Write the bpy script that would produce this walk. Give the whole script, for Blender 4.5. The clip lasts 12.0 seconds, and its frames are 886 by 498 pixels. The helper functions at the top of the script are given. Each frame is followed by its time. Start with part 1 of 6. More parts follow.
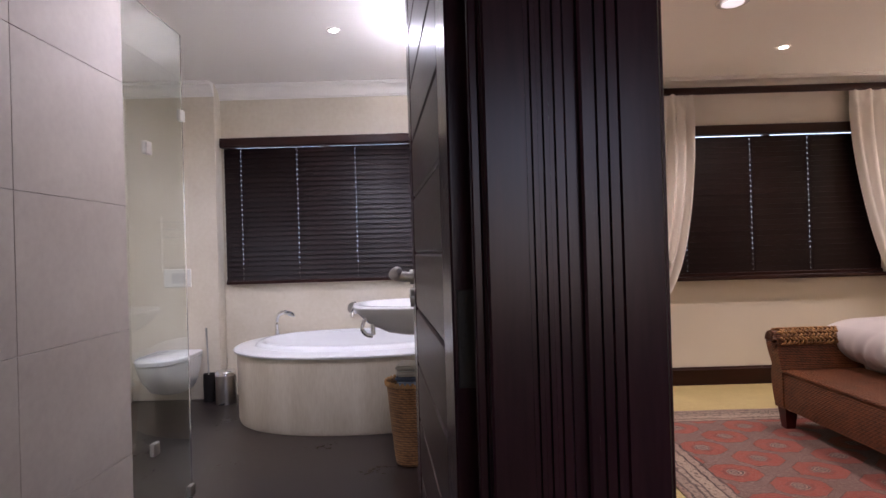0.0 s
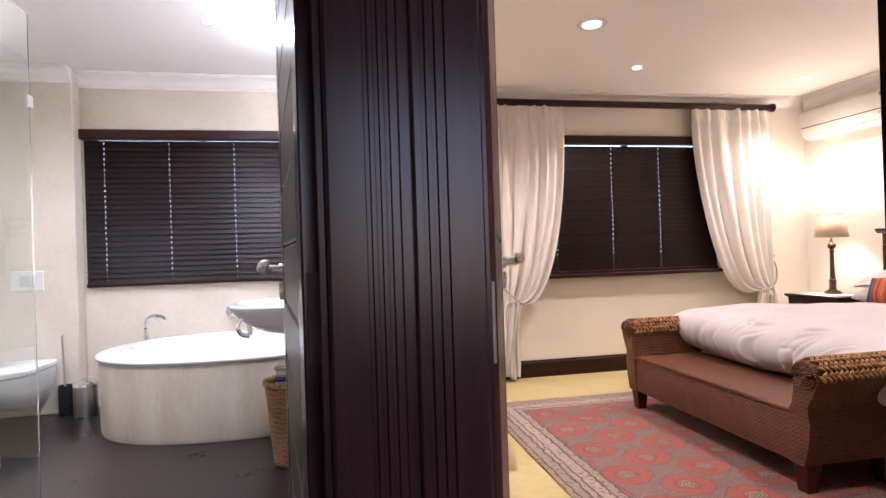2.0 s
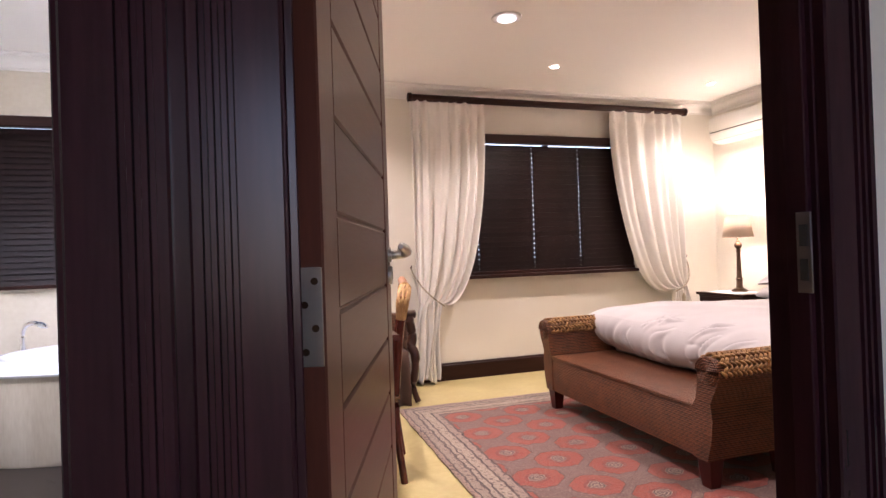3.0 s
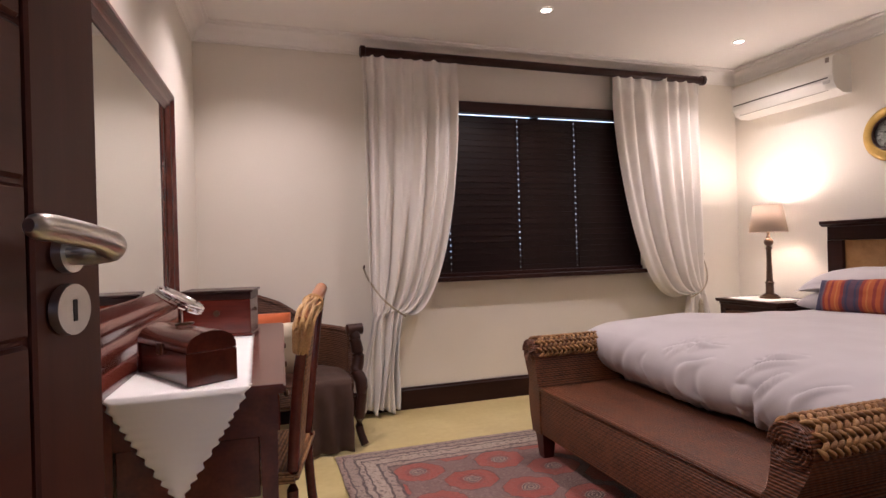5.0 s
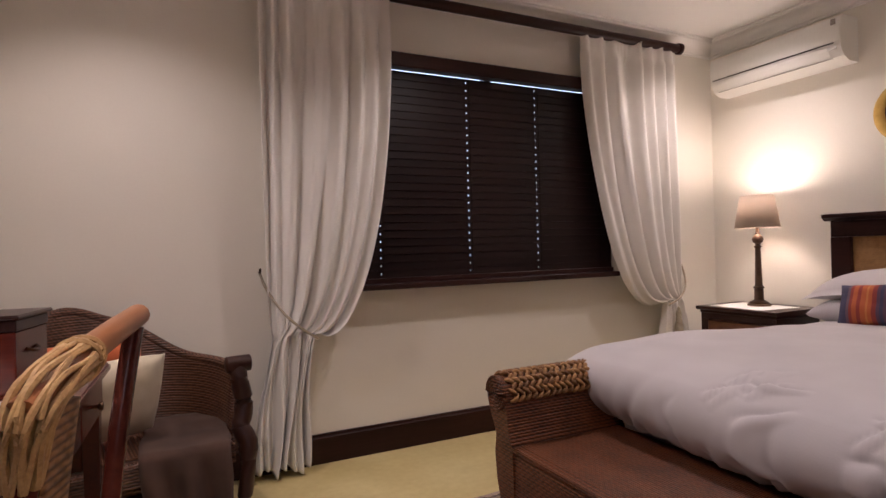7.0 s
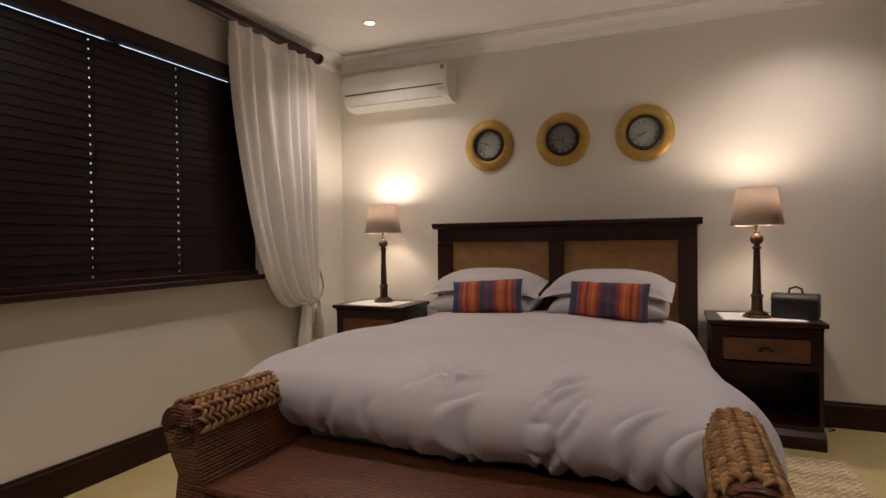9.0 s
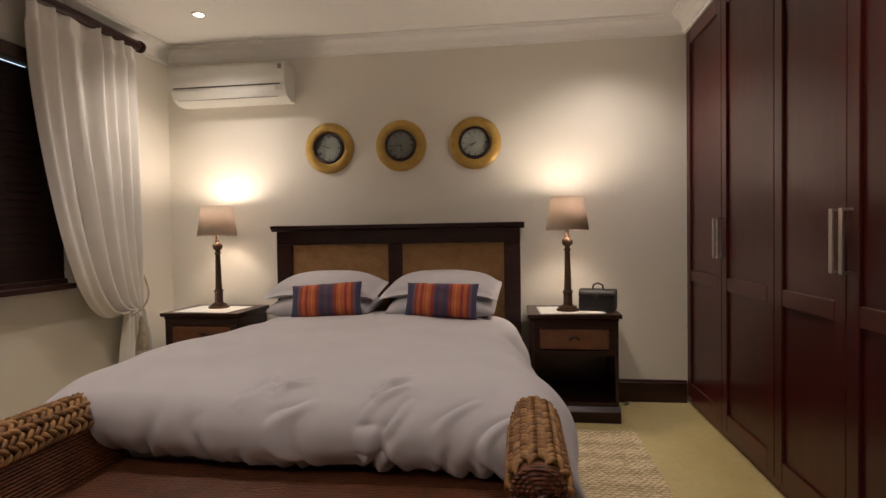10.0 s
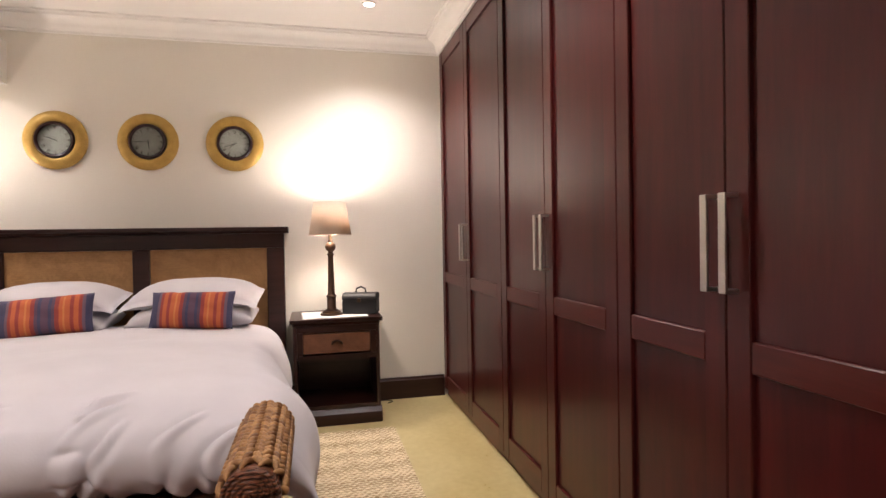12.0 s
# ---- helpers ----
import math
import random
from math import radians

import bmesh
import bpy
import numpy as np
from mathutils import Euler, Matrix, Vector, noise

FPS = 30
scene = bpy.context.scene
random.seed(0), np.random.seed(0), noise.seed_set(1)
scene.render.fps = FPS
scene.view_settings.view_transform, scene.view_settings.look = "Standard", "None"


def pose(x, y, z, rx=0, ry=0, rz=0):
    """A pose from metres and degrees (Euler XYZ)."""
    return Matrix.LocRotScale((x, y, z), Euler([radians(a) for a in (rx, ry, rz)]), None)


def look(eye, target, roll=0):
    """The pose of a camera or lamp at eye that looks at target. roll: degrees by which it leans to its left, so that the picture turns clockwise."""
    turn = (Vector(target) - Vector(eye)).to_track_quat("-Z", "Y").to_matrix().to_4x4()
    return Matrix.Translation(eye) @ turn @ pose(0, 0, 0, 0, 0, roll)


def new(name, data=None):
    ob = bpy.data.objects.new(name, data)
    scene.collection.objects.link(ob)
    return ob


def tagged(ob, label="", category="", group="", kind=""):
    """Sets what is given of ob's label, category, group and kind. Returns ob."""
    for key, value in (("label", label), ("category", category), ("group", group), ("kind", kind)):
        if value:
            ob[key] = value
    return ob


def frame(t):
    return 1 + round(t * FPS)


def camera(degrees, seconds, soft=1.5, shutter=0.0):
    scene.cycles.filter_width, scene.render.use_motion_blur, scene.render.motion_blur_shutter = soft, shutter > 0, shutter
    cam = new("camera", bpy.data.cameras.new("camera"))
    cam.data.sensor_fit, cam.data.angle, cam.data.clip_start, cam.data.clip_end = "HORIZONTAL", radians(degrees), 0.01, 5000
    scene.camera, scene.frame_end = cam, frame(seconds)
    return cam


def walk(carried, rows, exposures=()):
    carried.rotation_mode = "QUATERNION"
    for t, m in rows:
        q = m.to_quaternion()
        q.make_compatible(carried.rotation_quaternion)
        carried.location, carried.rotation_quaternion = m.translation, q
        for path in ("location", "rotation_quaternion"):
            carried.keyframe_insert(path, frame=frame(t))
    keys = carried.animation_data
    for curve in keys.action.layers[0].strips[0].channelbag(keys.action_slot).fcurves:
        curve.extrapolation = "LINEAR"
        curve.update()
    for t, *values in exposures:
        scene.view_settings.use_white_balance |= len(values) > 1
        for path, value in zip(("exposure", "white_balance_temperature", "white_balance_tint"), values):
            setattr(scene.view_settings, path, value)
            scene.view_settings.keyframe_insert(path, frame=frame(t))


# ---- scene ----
cam = camera(77.0, 12.0)
PATH = [
    (0, (-0.155, -0.343, 1.245), (-0.156, 1.657, 1.255), -1.7),
    (0.5, (-0.133, -0.361, 1.223), (-0.089, 1.638, 1.241), -1.7),
    (1, (-0.154, -0.379, 1.218), (-0.02, 1.617, 1.234), -1.7),
    (1.5, (-0.119, -0.398, 1.221), (0.104, 1.59, 1.233), -1.8),
    (2, (-0.095, -0.426, 1.217), (0.289, 1.537, 1.225), -1.8),
    (2.5, (-0.061, -0.417, 1.189), (0.479, 1.509, 1.203), -1.8),
    (3, (0.092, -0.312, 1.179), (0.697, 1.594, 1.192), -1.9),
    (3.2, (0.153, -0.226, 1.17), (0.77, 1.676, 1.183), -1.9),
    (4.8, (0.571, 0.532, 1.187), (1.211, 2.427, 1.185), -1.8),
    (5, (0.617, 0.611, 1.17), (1.248, 2.509, 1.17), -1.6),
    (5.5, (0.7, 0.87, 1.159), (1.33, 2.768, 1.171), -1.7),
    (6, (0.799, 1.137, 1.151), (1.438, 3.032, 1.161), -1.8),
    (6.5, (0.904, 1.377, 1.156), (1.6, 3.251, 1.164), -1.8),
    (6.7, (0.931, 1.461, 1.15), (1.687, 3.313, 1.154), -1.7),
    (8.3, (0.889, 1.878, 1.146), (2.428, 3.155, 1.129), -0.9),
    (8.5, (0.85, 1.912, 1.146), (2.485, 3.063, 1.127), -0.8),
    (9, (0.749, 1.951, 1.162), (2.59, 2.733, 1.135), -0.7),
    (9.5, (0.711, 1.91, 1.219), (2.637, 2.445, 1.164), -1.0),
    (10, (0.684, 1.851, 1.216), (2.665, 2.123, 1.164), -0.9),
    (10.5, (0.673, 1.772, 1.193), (2.672, 1.832, 1.151), -0.8),
    (11, (0.677, 1.727, 1.164), (2.671, 1.58, 1.139), -0.9),
    (11.5, (0.659, 1.691, 1.184), (2.635, 1.382, 1.151), -0.8),
    (12, (0.649, 1.656, 1.19), (2.596, 1.198, 1.156), -1.0),
]
EXPOSURES = [(0, 0.68, 6050, 29), (1.0, 1.04, 5980, 27), (2.5, 1.64, 5900, 25), (3.2, 1.48, 5900, 26), (5.0, 0.74, 5800, 27), (6.5, 0.55, 5800, 27), (8.3, -0.14, 6050, 22), (9.5, -0.1, 6050, 16), (10.5, 0.21, 6000, 14), (11.0, 0.36, 5960, 14), (11.5, 0.74, 5850, 17), (12, 1.2, 5700, 18)]
walk(cam, [(t, look(eye, target, roll)) for t, eye, target, roll in PATH], EXPOSURES)

# ---- world, sun, exposure ----
SKY = bpy.data.worlds.new("sky")
scene.world = SKY
SKY.use_nodes = True
_wn = SKY.node_tree
_sky = _wn.nodes.new("ShaderNodeTexSky")
_sky.sky_type, _sky.sun_disc = "NISHITA", False
_sky.sun_elevation, _sky.sun_rotation = radians(38), radians(160)
_wn.links.new(_sky.outputs[0], _wn.nodes["Background"].inputs[0])
_wn.nodes["Background"].inputs[1].default_value = 0.15
_sun = bpy.data.lights.new("sun", "SUN")
_sun.energy, _sun.angle, _sun.color = 0.5, radians(12), (1.0, 0.97, 0.93)
_so = new("sun", _sun)
_so.matrix_world = look((0, 0, 0), (-math.sin(radians(160)) * 0.79, -math.cos(radians(160)) * 0.79, -0.62))

WARM = (1.0, 0.86, 0.70)
COOL = (0.93, 0.96, 1.0)
BEDROOM_SPOT, BATH_SPOT, BULB = 42.0, 38.0, 10.5


# ---- materials ----
def shader(name, rough=0.5, metal=0.0):
    m = bpy.data.materials.new(name)
    m.use_nodes = True
    p = m.node_tree.nodes["Principled BSDF"]
    p.inputs["Roughness"].default_value, p.inputs["Metallic"].default_value = rough, metal
    return m, m.node_tree, p


def node(nt, kind, **values):
    n = nt.nodes.new(kind)
    for k, v in values.items():
        n.inputs[k.replace("_", " ")].default_value = v
    return n


def coords(nt, stretch=(1, 1, 1)):
    tc, mp = nt.nodes.new("ShaderNodeTexCoord"), nt.nodes.new("ShaderNodeMapping")
    mp.inputs["Scale"].default_value = stretch
    nt.links.new(tc.outputs["Object"], mp.inputs["Vector"])
    return mp.outputs["Vector"]


def ramp(nt, fac, stops, constant=False):
    r = nt.nodes.new("ShaderNodeValToRGB")
    els = r.color_ramp.elements
    while len(els) < len(stops):
        els.new(0.5)
    for e, (at, c) in zip(els, stops):
        e.position, e.color = at, (*c, 1) if len(c) == 3 else c
    if constant:
        r.color_ramp.interpolation = "CONSTANT"
    nt.links.new(fac, r.inputs[0])
    return r.outputs[0]


def bumped(nt, p, height, strength, distance):
    b = nt.nodes.new("ShaderNodeBump")
    b.inputs["Strength"].default_value, b.inputs["Distance"].default_value = strength, distance
    nt.links.new(height, b.inputs["Height"])
    nt.links.new(b.outputs[0], p.inputs["Normal"])


def mixed(nt, fac, a, b, blend="MIX"):
    m = nt.nodes.new("ShaderNodeMix")
    m.data_type, m.blend_type = "RGBA", blend
    for sock, v in ((m.inputs[0], fac), (m.inputs[6], a), (m.inputs[7], b)):
        if hasattr(v, "links"):
            nt.links.new(v, sock)
        elif isinstance(v, (int, float)):
            sock.default_value = v
        else:
            sock.default_value = (*v, 1)
    return m.outputs[2]


def calc(nt, op, a, b=0.0, c=0.0):
    m = nt.nodes.new("ShaderNodeMath")
    m.operation = op
    for sock, v in zip(m.inputs, (a, b, c)):
        if isinstance(v, (int, float)):
            sock.default_value = v
        else:
            nt.links.new(v, sock)
    return m.outputs[0]


def mottled(name, c1, c2, scale=3.0, fine=60.0, rough=0.5, bump=0.15, dist=0.002, stretch=(1, 1, 1), metal=0.0, rvar=0.1, coat=0.0, vary=0.0):
    """Two scales of noise: broad mottling in the colour, fine grain in colour, gloss and relief."""
    m, nt, p = shader(name, rough, metal)
    v = coords(nt, stretch)
    big, small = node(nt, "ShaderNodeTexNoise", Scale=scale, Detail=4.0), node(nt, "ShaderNodeTexNoise", Scale=fine, Detail=3.0)
    nt.links.new(v, big.inputs["Vector"]), nt.links.new(v, small.inputs["Vector"])
    both = calc(nt, "ADD", calc(nt, "MULTIPLY", big.outputs["Fac"], 0.65), calc(nt, "MULTIPLY", small.outputs["Fac"], 0.35))
    tone = both
    if vary:
        info = nt.nodes.new("ShaderNodeObjectInfo")
        tone = calc(nt, "ADD", both, calc(nt, "MULTIPLY", calc(nt, "SUBTRACT", info.outputs["Random"], 0.5), vary))
    nt.links.new(ramp(nt, tone, [(0.32, c1), (0.68, c2)]), p.inputs["Base Color"])
    nt.links.new(calc(nt, "ADD", calc(nt, "MULTIPLY", both, rvar * 2), rough - rvar), p.inputs["Roughness"])
    bumped(nt, p, small.outputs["Fac"], bump, dist)
    p.inputs["Coat Weight"].default_value = coat
    p.inputs["Coat Roughness"].default_value = 0.18
    return m


def wood(name, dark, light, along="z", rough=0.38, coat=0.0, fine=1.0, bump=0.03, shine=0.5):
    s = {"x": (1.2, 14, 14), "y": (14, 1.2, 14), "z": (14, 14, 1.2)}[along]
    m, nt, p = shader(name, rough)
    v = coords(nt, tuple(q * fine for q in s))
    n1, n2 = node(nt, "ShaderNodeTexNoise", Scale=1.5, Detail=3.0, Distortion=0.4), node(nt, "ShaderNodeTexNoise", Scale=11.0, Detail=2.0)
    nt.links.new(v, n1.inputs["Vector"]), nt.links.new(v, n2.inputs["Vector"])
    both = calc(nt, "ADD", calc(nt, "MULTIPLY", n1.outputs["Fac"], 0.72), calc(nt, "MULTIPLY", n2.outputs["Fac"], 0.28))
    info = nt.nodes.new("ShaderNodeObjectInfo")
    both = calc(nt, "ADD", both, calc(nt, "MULTIPLY", calc(nt, "SUBTRACT", info.outputs["Random"], 0.5), 0.12))
    nt.links.new(ramp(nt, both, [(0.25, dark), (0.80, light)]), p.inputs["Base Color"])
    nt.links.new(calc(nt, "ADD", calc(nt, "MULTIPLY", n2.outputs["Fac"], 0.05), rough - 0.025), p.inputs["Roughness"])
    bumped(nt, p, n2.outputs["Fac"], bump, 0.001)
    p.inputs["Coat Weight"].default_value, p.inputs["Coat Roughness"].default_value = coat, 0.2
    p.inputs["Specular IOR Level"].default_value = shine
    return m


def woven(name, dark, light, pitch=0.009, rough=0.55, tall=0.003):
    """Basket weave: strands that pass over and under upright stakes, the shade between them put into the colour."""
    m, nt, p = shader(name, rough)
    tc, sep = nt.nodes.new("ShaderNodeTexCoord"), nt.nodes.new("ShaderNodeSeparateXYZ")
    nt.links.new(tc.outputs["Object"], sep.inputs[0])
    k = math.pi / pitch
    lie = nt.nodes.new("ShaderNodeSeparateXYZ")
    nt.links.new(tc.outputs["Normal"], lie.inputs[0])
    flat = calc(nt, "GREATER_THAN", calc(nt, "ABSOLUTE", lie.outputs[2]), 0.75)
    upright = calc(nt, "SUBTRACT", 1.0, flat)
    along = calc(nt, "ADD", calc(nt, "MULTIPLY", sep.outputs[0], upright), sep.outputs[1])
    level = calc(nt, "ADD", calc(nt, "MULTIPLY", sep.outputs[2], upright), calc(nt, "MULTIPLY", sep.outputs[0], flat))
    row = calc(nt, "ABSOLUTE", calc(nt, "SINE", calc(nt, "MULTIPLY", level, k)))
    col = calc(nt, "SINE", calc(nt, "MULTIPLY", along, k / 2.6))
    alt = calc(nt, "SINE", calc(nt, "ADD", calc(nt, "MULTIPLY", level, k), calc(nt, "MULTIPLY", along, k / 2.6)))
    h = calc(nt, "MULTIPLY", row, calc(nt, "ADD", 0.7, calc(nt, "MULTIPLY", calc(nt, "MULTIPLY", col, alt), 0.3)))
    n = node(nt, "ShaderNodeTexNoise", Scale=14.0, Detail=5.0)
    nt.links.new(tc.outputs["Object"], n.inputs["Vector"])
    fine = node(nt, "ShaderNodeTexNoise", Scale=75.0, Detail=3.0)
    nt.links.new(tc.outputs["Object"], fine.inputs["Vector"])
    # relief h also drives the colour: shade between strands is painted dark
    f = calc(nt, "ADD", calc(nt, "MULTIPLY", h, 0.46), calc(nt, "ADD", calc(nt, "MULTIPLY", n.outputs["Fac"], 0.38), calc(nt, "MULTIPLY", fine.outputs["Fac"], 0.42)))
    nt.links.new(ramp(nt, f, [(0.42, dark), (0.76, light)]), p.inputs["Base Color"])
    bumped(nt, p, h, 0.8, tall)
    return m


def cloth(name, c1, c2, pitch=0.0016, rough=0.9, sheen=0.2):
    m, nt, p = shader(name, rough)
    tc, sep = nt.nodes.new("ShaderNodeTexCoord"), nt.nodes.new("ShaderNodeSeparateXYZ")
    nt.links.new(tc.outputs["Object"], sep.inputs[0])
    n = node(nt, "ShaderNodeTexNoise", Scale=5.0, Detail=5.0)
    nt.links.new(tc.outputs["Object"], n.inputs["Vector"])
    nt.links.new(ramp(nt, n.outputs["Fac"], [(0.3, c1), (0.7, c2)]), p.inputs["Base Color"])
    f = node(nt, "ShaderNodeTexNoise", Scale=1 / pitch / 4, Detail=2.0)
    nt.links.new(tc.outputs["Object"], f.inputs["Vector"])
    bumped(nt, p, f.outputs["Fac"], 0.25, 0.001)
    p.inputs["Sheen Weight"].default_value = sheen
    return m


def plain_metal(name, c, rough):
    return mottled(name, c, tuple(q * 0.9 for q in c), 6, 150, rough, 0.05, 0.0005, metal=1.0, rvar=0.06)


WALL = mottled("cream wall paint", (0.77, 0.73, 0.645), (0.81, 0.77, 0.685), 1.3, 90, 0.75, 0.12, 0.001)
BATHWALL = mottled("beige plaster tile", (0.64, 0.57, 0.45), (0.75, 0.69, 0.58), 2.2, 30, 0.45, 0.1, 0.001)
CEIL = mottled("white ceiling paint", (0.88, 0.86, 0.82), (0.90, 0.88, 0.84), 1.0, 80, 0.8, 0.08, 0.001)
SCREED = mottled("yellow polished screed", (0.52, 0.41, 0.17), (0.66, 0.56, 0.28), 3.0, 25, 0.32, 0.06, 0.001, rvar=0.12)
BATHFLOOR = mottled("dark brown bathroom screed", (0.014, 0.009, 0.008), (0.028, 0.019, 0.017), 2.5, 30, 0.30, 0.06, 0.001, rvar=0.1)
DARKWOOD = wood("dark stained wood upright", (0.020, 0.0065, 0.010), (0.044, 0.014, 0.020), "z", 0.25, bump=0.015, shine=0.28)
DARKWOOD_X = wood("dark stained wood lengthwise", (0.014, 0.004, 0.003), (0.045, 0.016, 0.012), "x", 0.36, shine=0.22)
DARKWOOD_Y = wood("dark stained wood crosswise", (0.014, 0.004, 0.003), (0.045, 0.016, 0.012), "y", 0.36, shine=0.35)
DOORWOOD = wood("brown stained door wood", (0.055, 0.015, 0.009), (0.105, 0.032, 0.019), "x", 0.36, 0.0, bump=0.004, shine=0.34)
DOORWOOD_Z = wood("brown stained door stile wood", (0.055, 0.015, 0.009), (0.105, 0.032, 0.019), "z", 0.36, 0.0, bump=0.004, shine=0.34)
MAHOGANY = wood("mahogany veneer upright", (0.034, 0.0045, 0.0045), (0.082, 0.010, 0.009), "z", 0.30, 0.05, 0.8, 0.015, 0.32)
MAHOGANY_X = wood("mahogany veneer crosswise", (0.042, 0.006, 0.005), (0.105, 0.016, 0.011), "x", 0.30, 0.05, 0.8, 0.015, 0.32)
REDWOOD = wood("polished red wood", (0.06, 0.008, 0.005), (0.17, 0.022, 0.010), "x", 0.26, 0.2, bump=0.01)
DESKWOOD = wood("polished dark red desk wood", (0.05, 0.009, 0.006), (0.15, 0.032, 0.019), "y", 0.25, 0.15, fine=0.6, bump=0.002, shine=0.45)
CHESTWOOD = wood("dark polished chest wood", (0.035, 0.007, 0.004), (0.10, 0.019, 0.010), "x", 0.22, 0.25, bump=0.01)
BEDWOOD = wood("near-black bed wood", (0.012, 0.0035, 0.003), (0.045, 0.014, 0.010), "y", 0.32, 0.05, shine=0.35)
SLAT = wood("dark blind slat wood", (0.007, 0.003, 0.003), (0.020, 0.009, 0.008), "x", 0.42, 0.0, shine=0.22)
CHAIRWOOD = wood("honey-brown chair wood", (0.26, 0.085, 0.025), (0.46, 0.18, 0.055), "y", 0.35, 0.1)
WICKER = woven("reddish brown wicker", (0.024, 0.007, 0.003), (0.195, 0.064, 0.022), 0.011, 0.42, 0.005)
WICKER_DARK = woven("dark brown wicker", (0.030, 0.011, 0.006), (0.165, 0.072, 0.036), 0.012, 0.5, 0.005)
WICKER_LIGHT = woven("golden wicker", (0.09, 0.035, 0.012), (0.36, 0.18, 0.065), 0.014, 0.5, 0.005)
SEAGRASS_GOLD = mottled("golden rope", (0.34, 0.18, 0.06), (0.66, 0.42, 0.17), 25, 180, 0.55, 0.5, 0.002)
SEAGRASS = mottled("braided seagrass", (0.15, 0.062, 0.018), (0.46, 0.25, 0.09), 25, 180, 0.55, 0.5, 0.002, vary=0.3)
CANE = woven("honey cane webbing", (0.21, 0.10, 0.03), (0.40, 0.22, 0.075), 0.007, 0.55, 0.001)
COTTON = cloth("white cotton", (0.54, 0.51, 0.53), (0.59, 0.56, 0.58))
CURTAIN = cloth("cream curtain linen", (0.80, 0.77, 0.72), (0.85, 0.82, 0.77), 0.003)
LINEN = cloth("white table linen", (0.86, 0.85, 0.83), (0.90, 0.89, 0.87), 0.002)
THROW = cloth("dark brown throw", (0.045, 0.023, 0.015), (0.09, 0.048, 0.032), 0.004, 0.95, 0.05)
TOWEL = cloth("navy towels", (0.035, 0.05, 0.085), (0.07, 0.095, 0.14), 0.004)
TOWEL_BLUE = cloth("blue-grey towels", (0.17, 0.23, 0.32), (0.28, 0.35, 0.44), 0.004)
TOWEL_SAND = cloth("sand towels", (0.34, 0.31, 0.25), (0.45, 0.41, 0.34), 0.004)
TUBSIDE = mottled("beige streaked tub plaster", (0.56, 0.48, 0.36), (0.74, 0.67, 0.55), 2.6, 40, 0.42, 0.1, 0.001, stretch=(2.2, 2.2, 0.35))
ORANGE = cloth("orange cushion cloth", (0.55, 0.13, 0.04), (0.68, 0.18, 0.06), 0.003)
CREAMCLOTH = cloth("cream cushion cloth", (0.6, 0.53, 0.38), (0.68, 0.6, 0.46), 0.003)
CHROME = plain_metal("polished chrome", (0.85, 0.85, 0.86), 0.10)
STEEL = plain_metal("brushed steel", (0.62, 0.60, 0.57), 0.32)
DULLSTEEL = plain_metal("dull grey steel", (0.22, 0.20, 0.20), 0.5)
BRASS = mottled("gilded frame", (0.40, 0.25, 0.05), (0.56, 0.37, 0.09), 20, 120, 0.42, 0.2, 0.001, metal=0.35)
BRONZE = plain_metal("dark bronze", (0.10, 0.06, 0.035), 0.35)
CERAMIC = mottled("white glazed ceramic", (0.80, 0.80, 0.80), (0.84, 0.84, 0.83), 2, 40, 0.12, 0.02, 0.0005, rvar=0.03)
ACRYLIC = mottled("white acrylic", (0.80, 0.81, 0.83), (0.84, 0.85, 0.86), 2, 40, 0.2, 0.02, 0.0005, rvar=0.04)
TILE = mottled("grey-beige wall tile", (0.46, 0.40, 0.36), (0.56, 0.50, 0.45), 3.5, 45, 0.36, 0.08, 0.001, rvar=0.08)
GROUT = mottled("pale grout", (0.22, 0.19, 0.165), (0.30, 0.26, 0.23), 8, 120, 0.85, 0.2, 0.001)
PLASTIC = mottled("white plastic", (0.74, 0.73, 0.68), (0.78, 0.77, 0.72), 3, 60, 0.35, 0.04, 0.0005, rvar=0.05)
BLACK = mottled("black leather", (0.006, 0.004, 0.004), (0.014, 0.011, 0.010), 20, 200, 0.55, 0.4, 0.001)
CLOCKFACE = mottled("aged clock face", (0.23, 0.24, 0.20), (0.34, 0.35, 0.30), 12, 90, 0.55, 0.05, 0.0005)
# dark colour painting the shade in holes and slots; also the bin's pedal
GREYDARK = mottled("dark grey of shaded gaps and pedal", (0.02, 0.02, 0.02), (0.03, 0.03, 0.03), 6, 60, 0.7, 0.05, 0.001)
ROPE = mottled("tie-back cord", (0.30, 0.25, 0.18), (0.46, 0.40, 0.30), 40, 200, 0.85, 0.5, 0.002)
GROUND = mottled("garden ground", (0.10, 0.11, 0.05), (0.2, 0.18, 0.1), 0.6, 8, 0.9, 0.3, 0.02)
FACADE = mottled("outer render", (0.5, 0.45, 0.38), (0.6, 0.55, 0.47), 1, 30, 0.85, 0.2, 0.002)


def make_glass(name, tint, rough=0.0):
    m, nt, p = shader(name, rough)
    p.inputs["Base Color"].default_value = (*tint, 1)
    p.inputs["Transmission Weight"].default_value, p.inputs["IOR"].default_value = 1.0, 1.45
    return m


GLASS = make_glass("clear window glass", (0.97, 0.98, 0.98))
SHOWERGLASS = make_glass("greenish shower glass", (0.90, 0.96, 0.93))
MIRROR, _, _p = shader("silvered mirror", 0.015, 1.0)
_p.inputs["Base Color"].default_value = (0.86, 0.88, 0.86, 1)


def glowing(name, colour, strength):
    m, nt, p = shader(name, 0.4)
    p.inputs["Base Color"].default_value = (0.9, 0.9, 0.88, 1)
    p.inputs["Emission Color"].default_value, p.inputs["Emission Strength"].default_value = (*colour, 1), strength
    return m


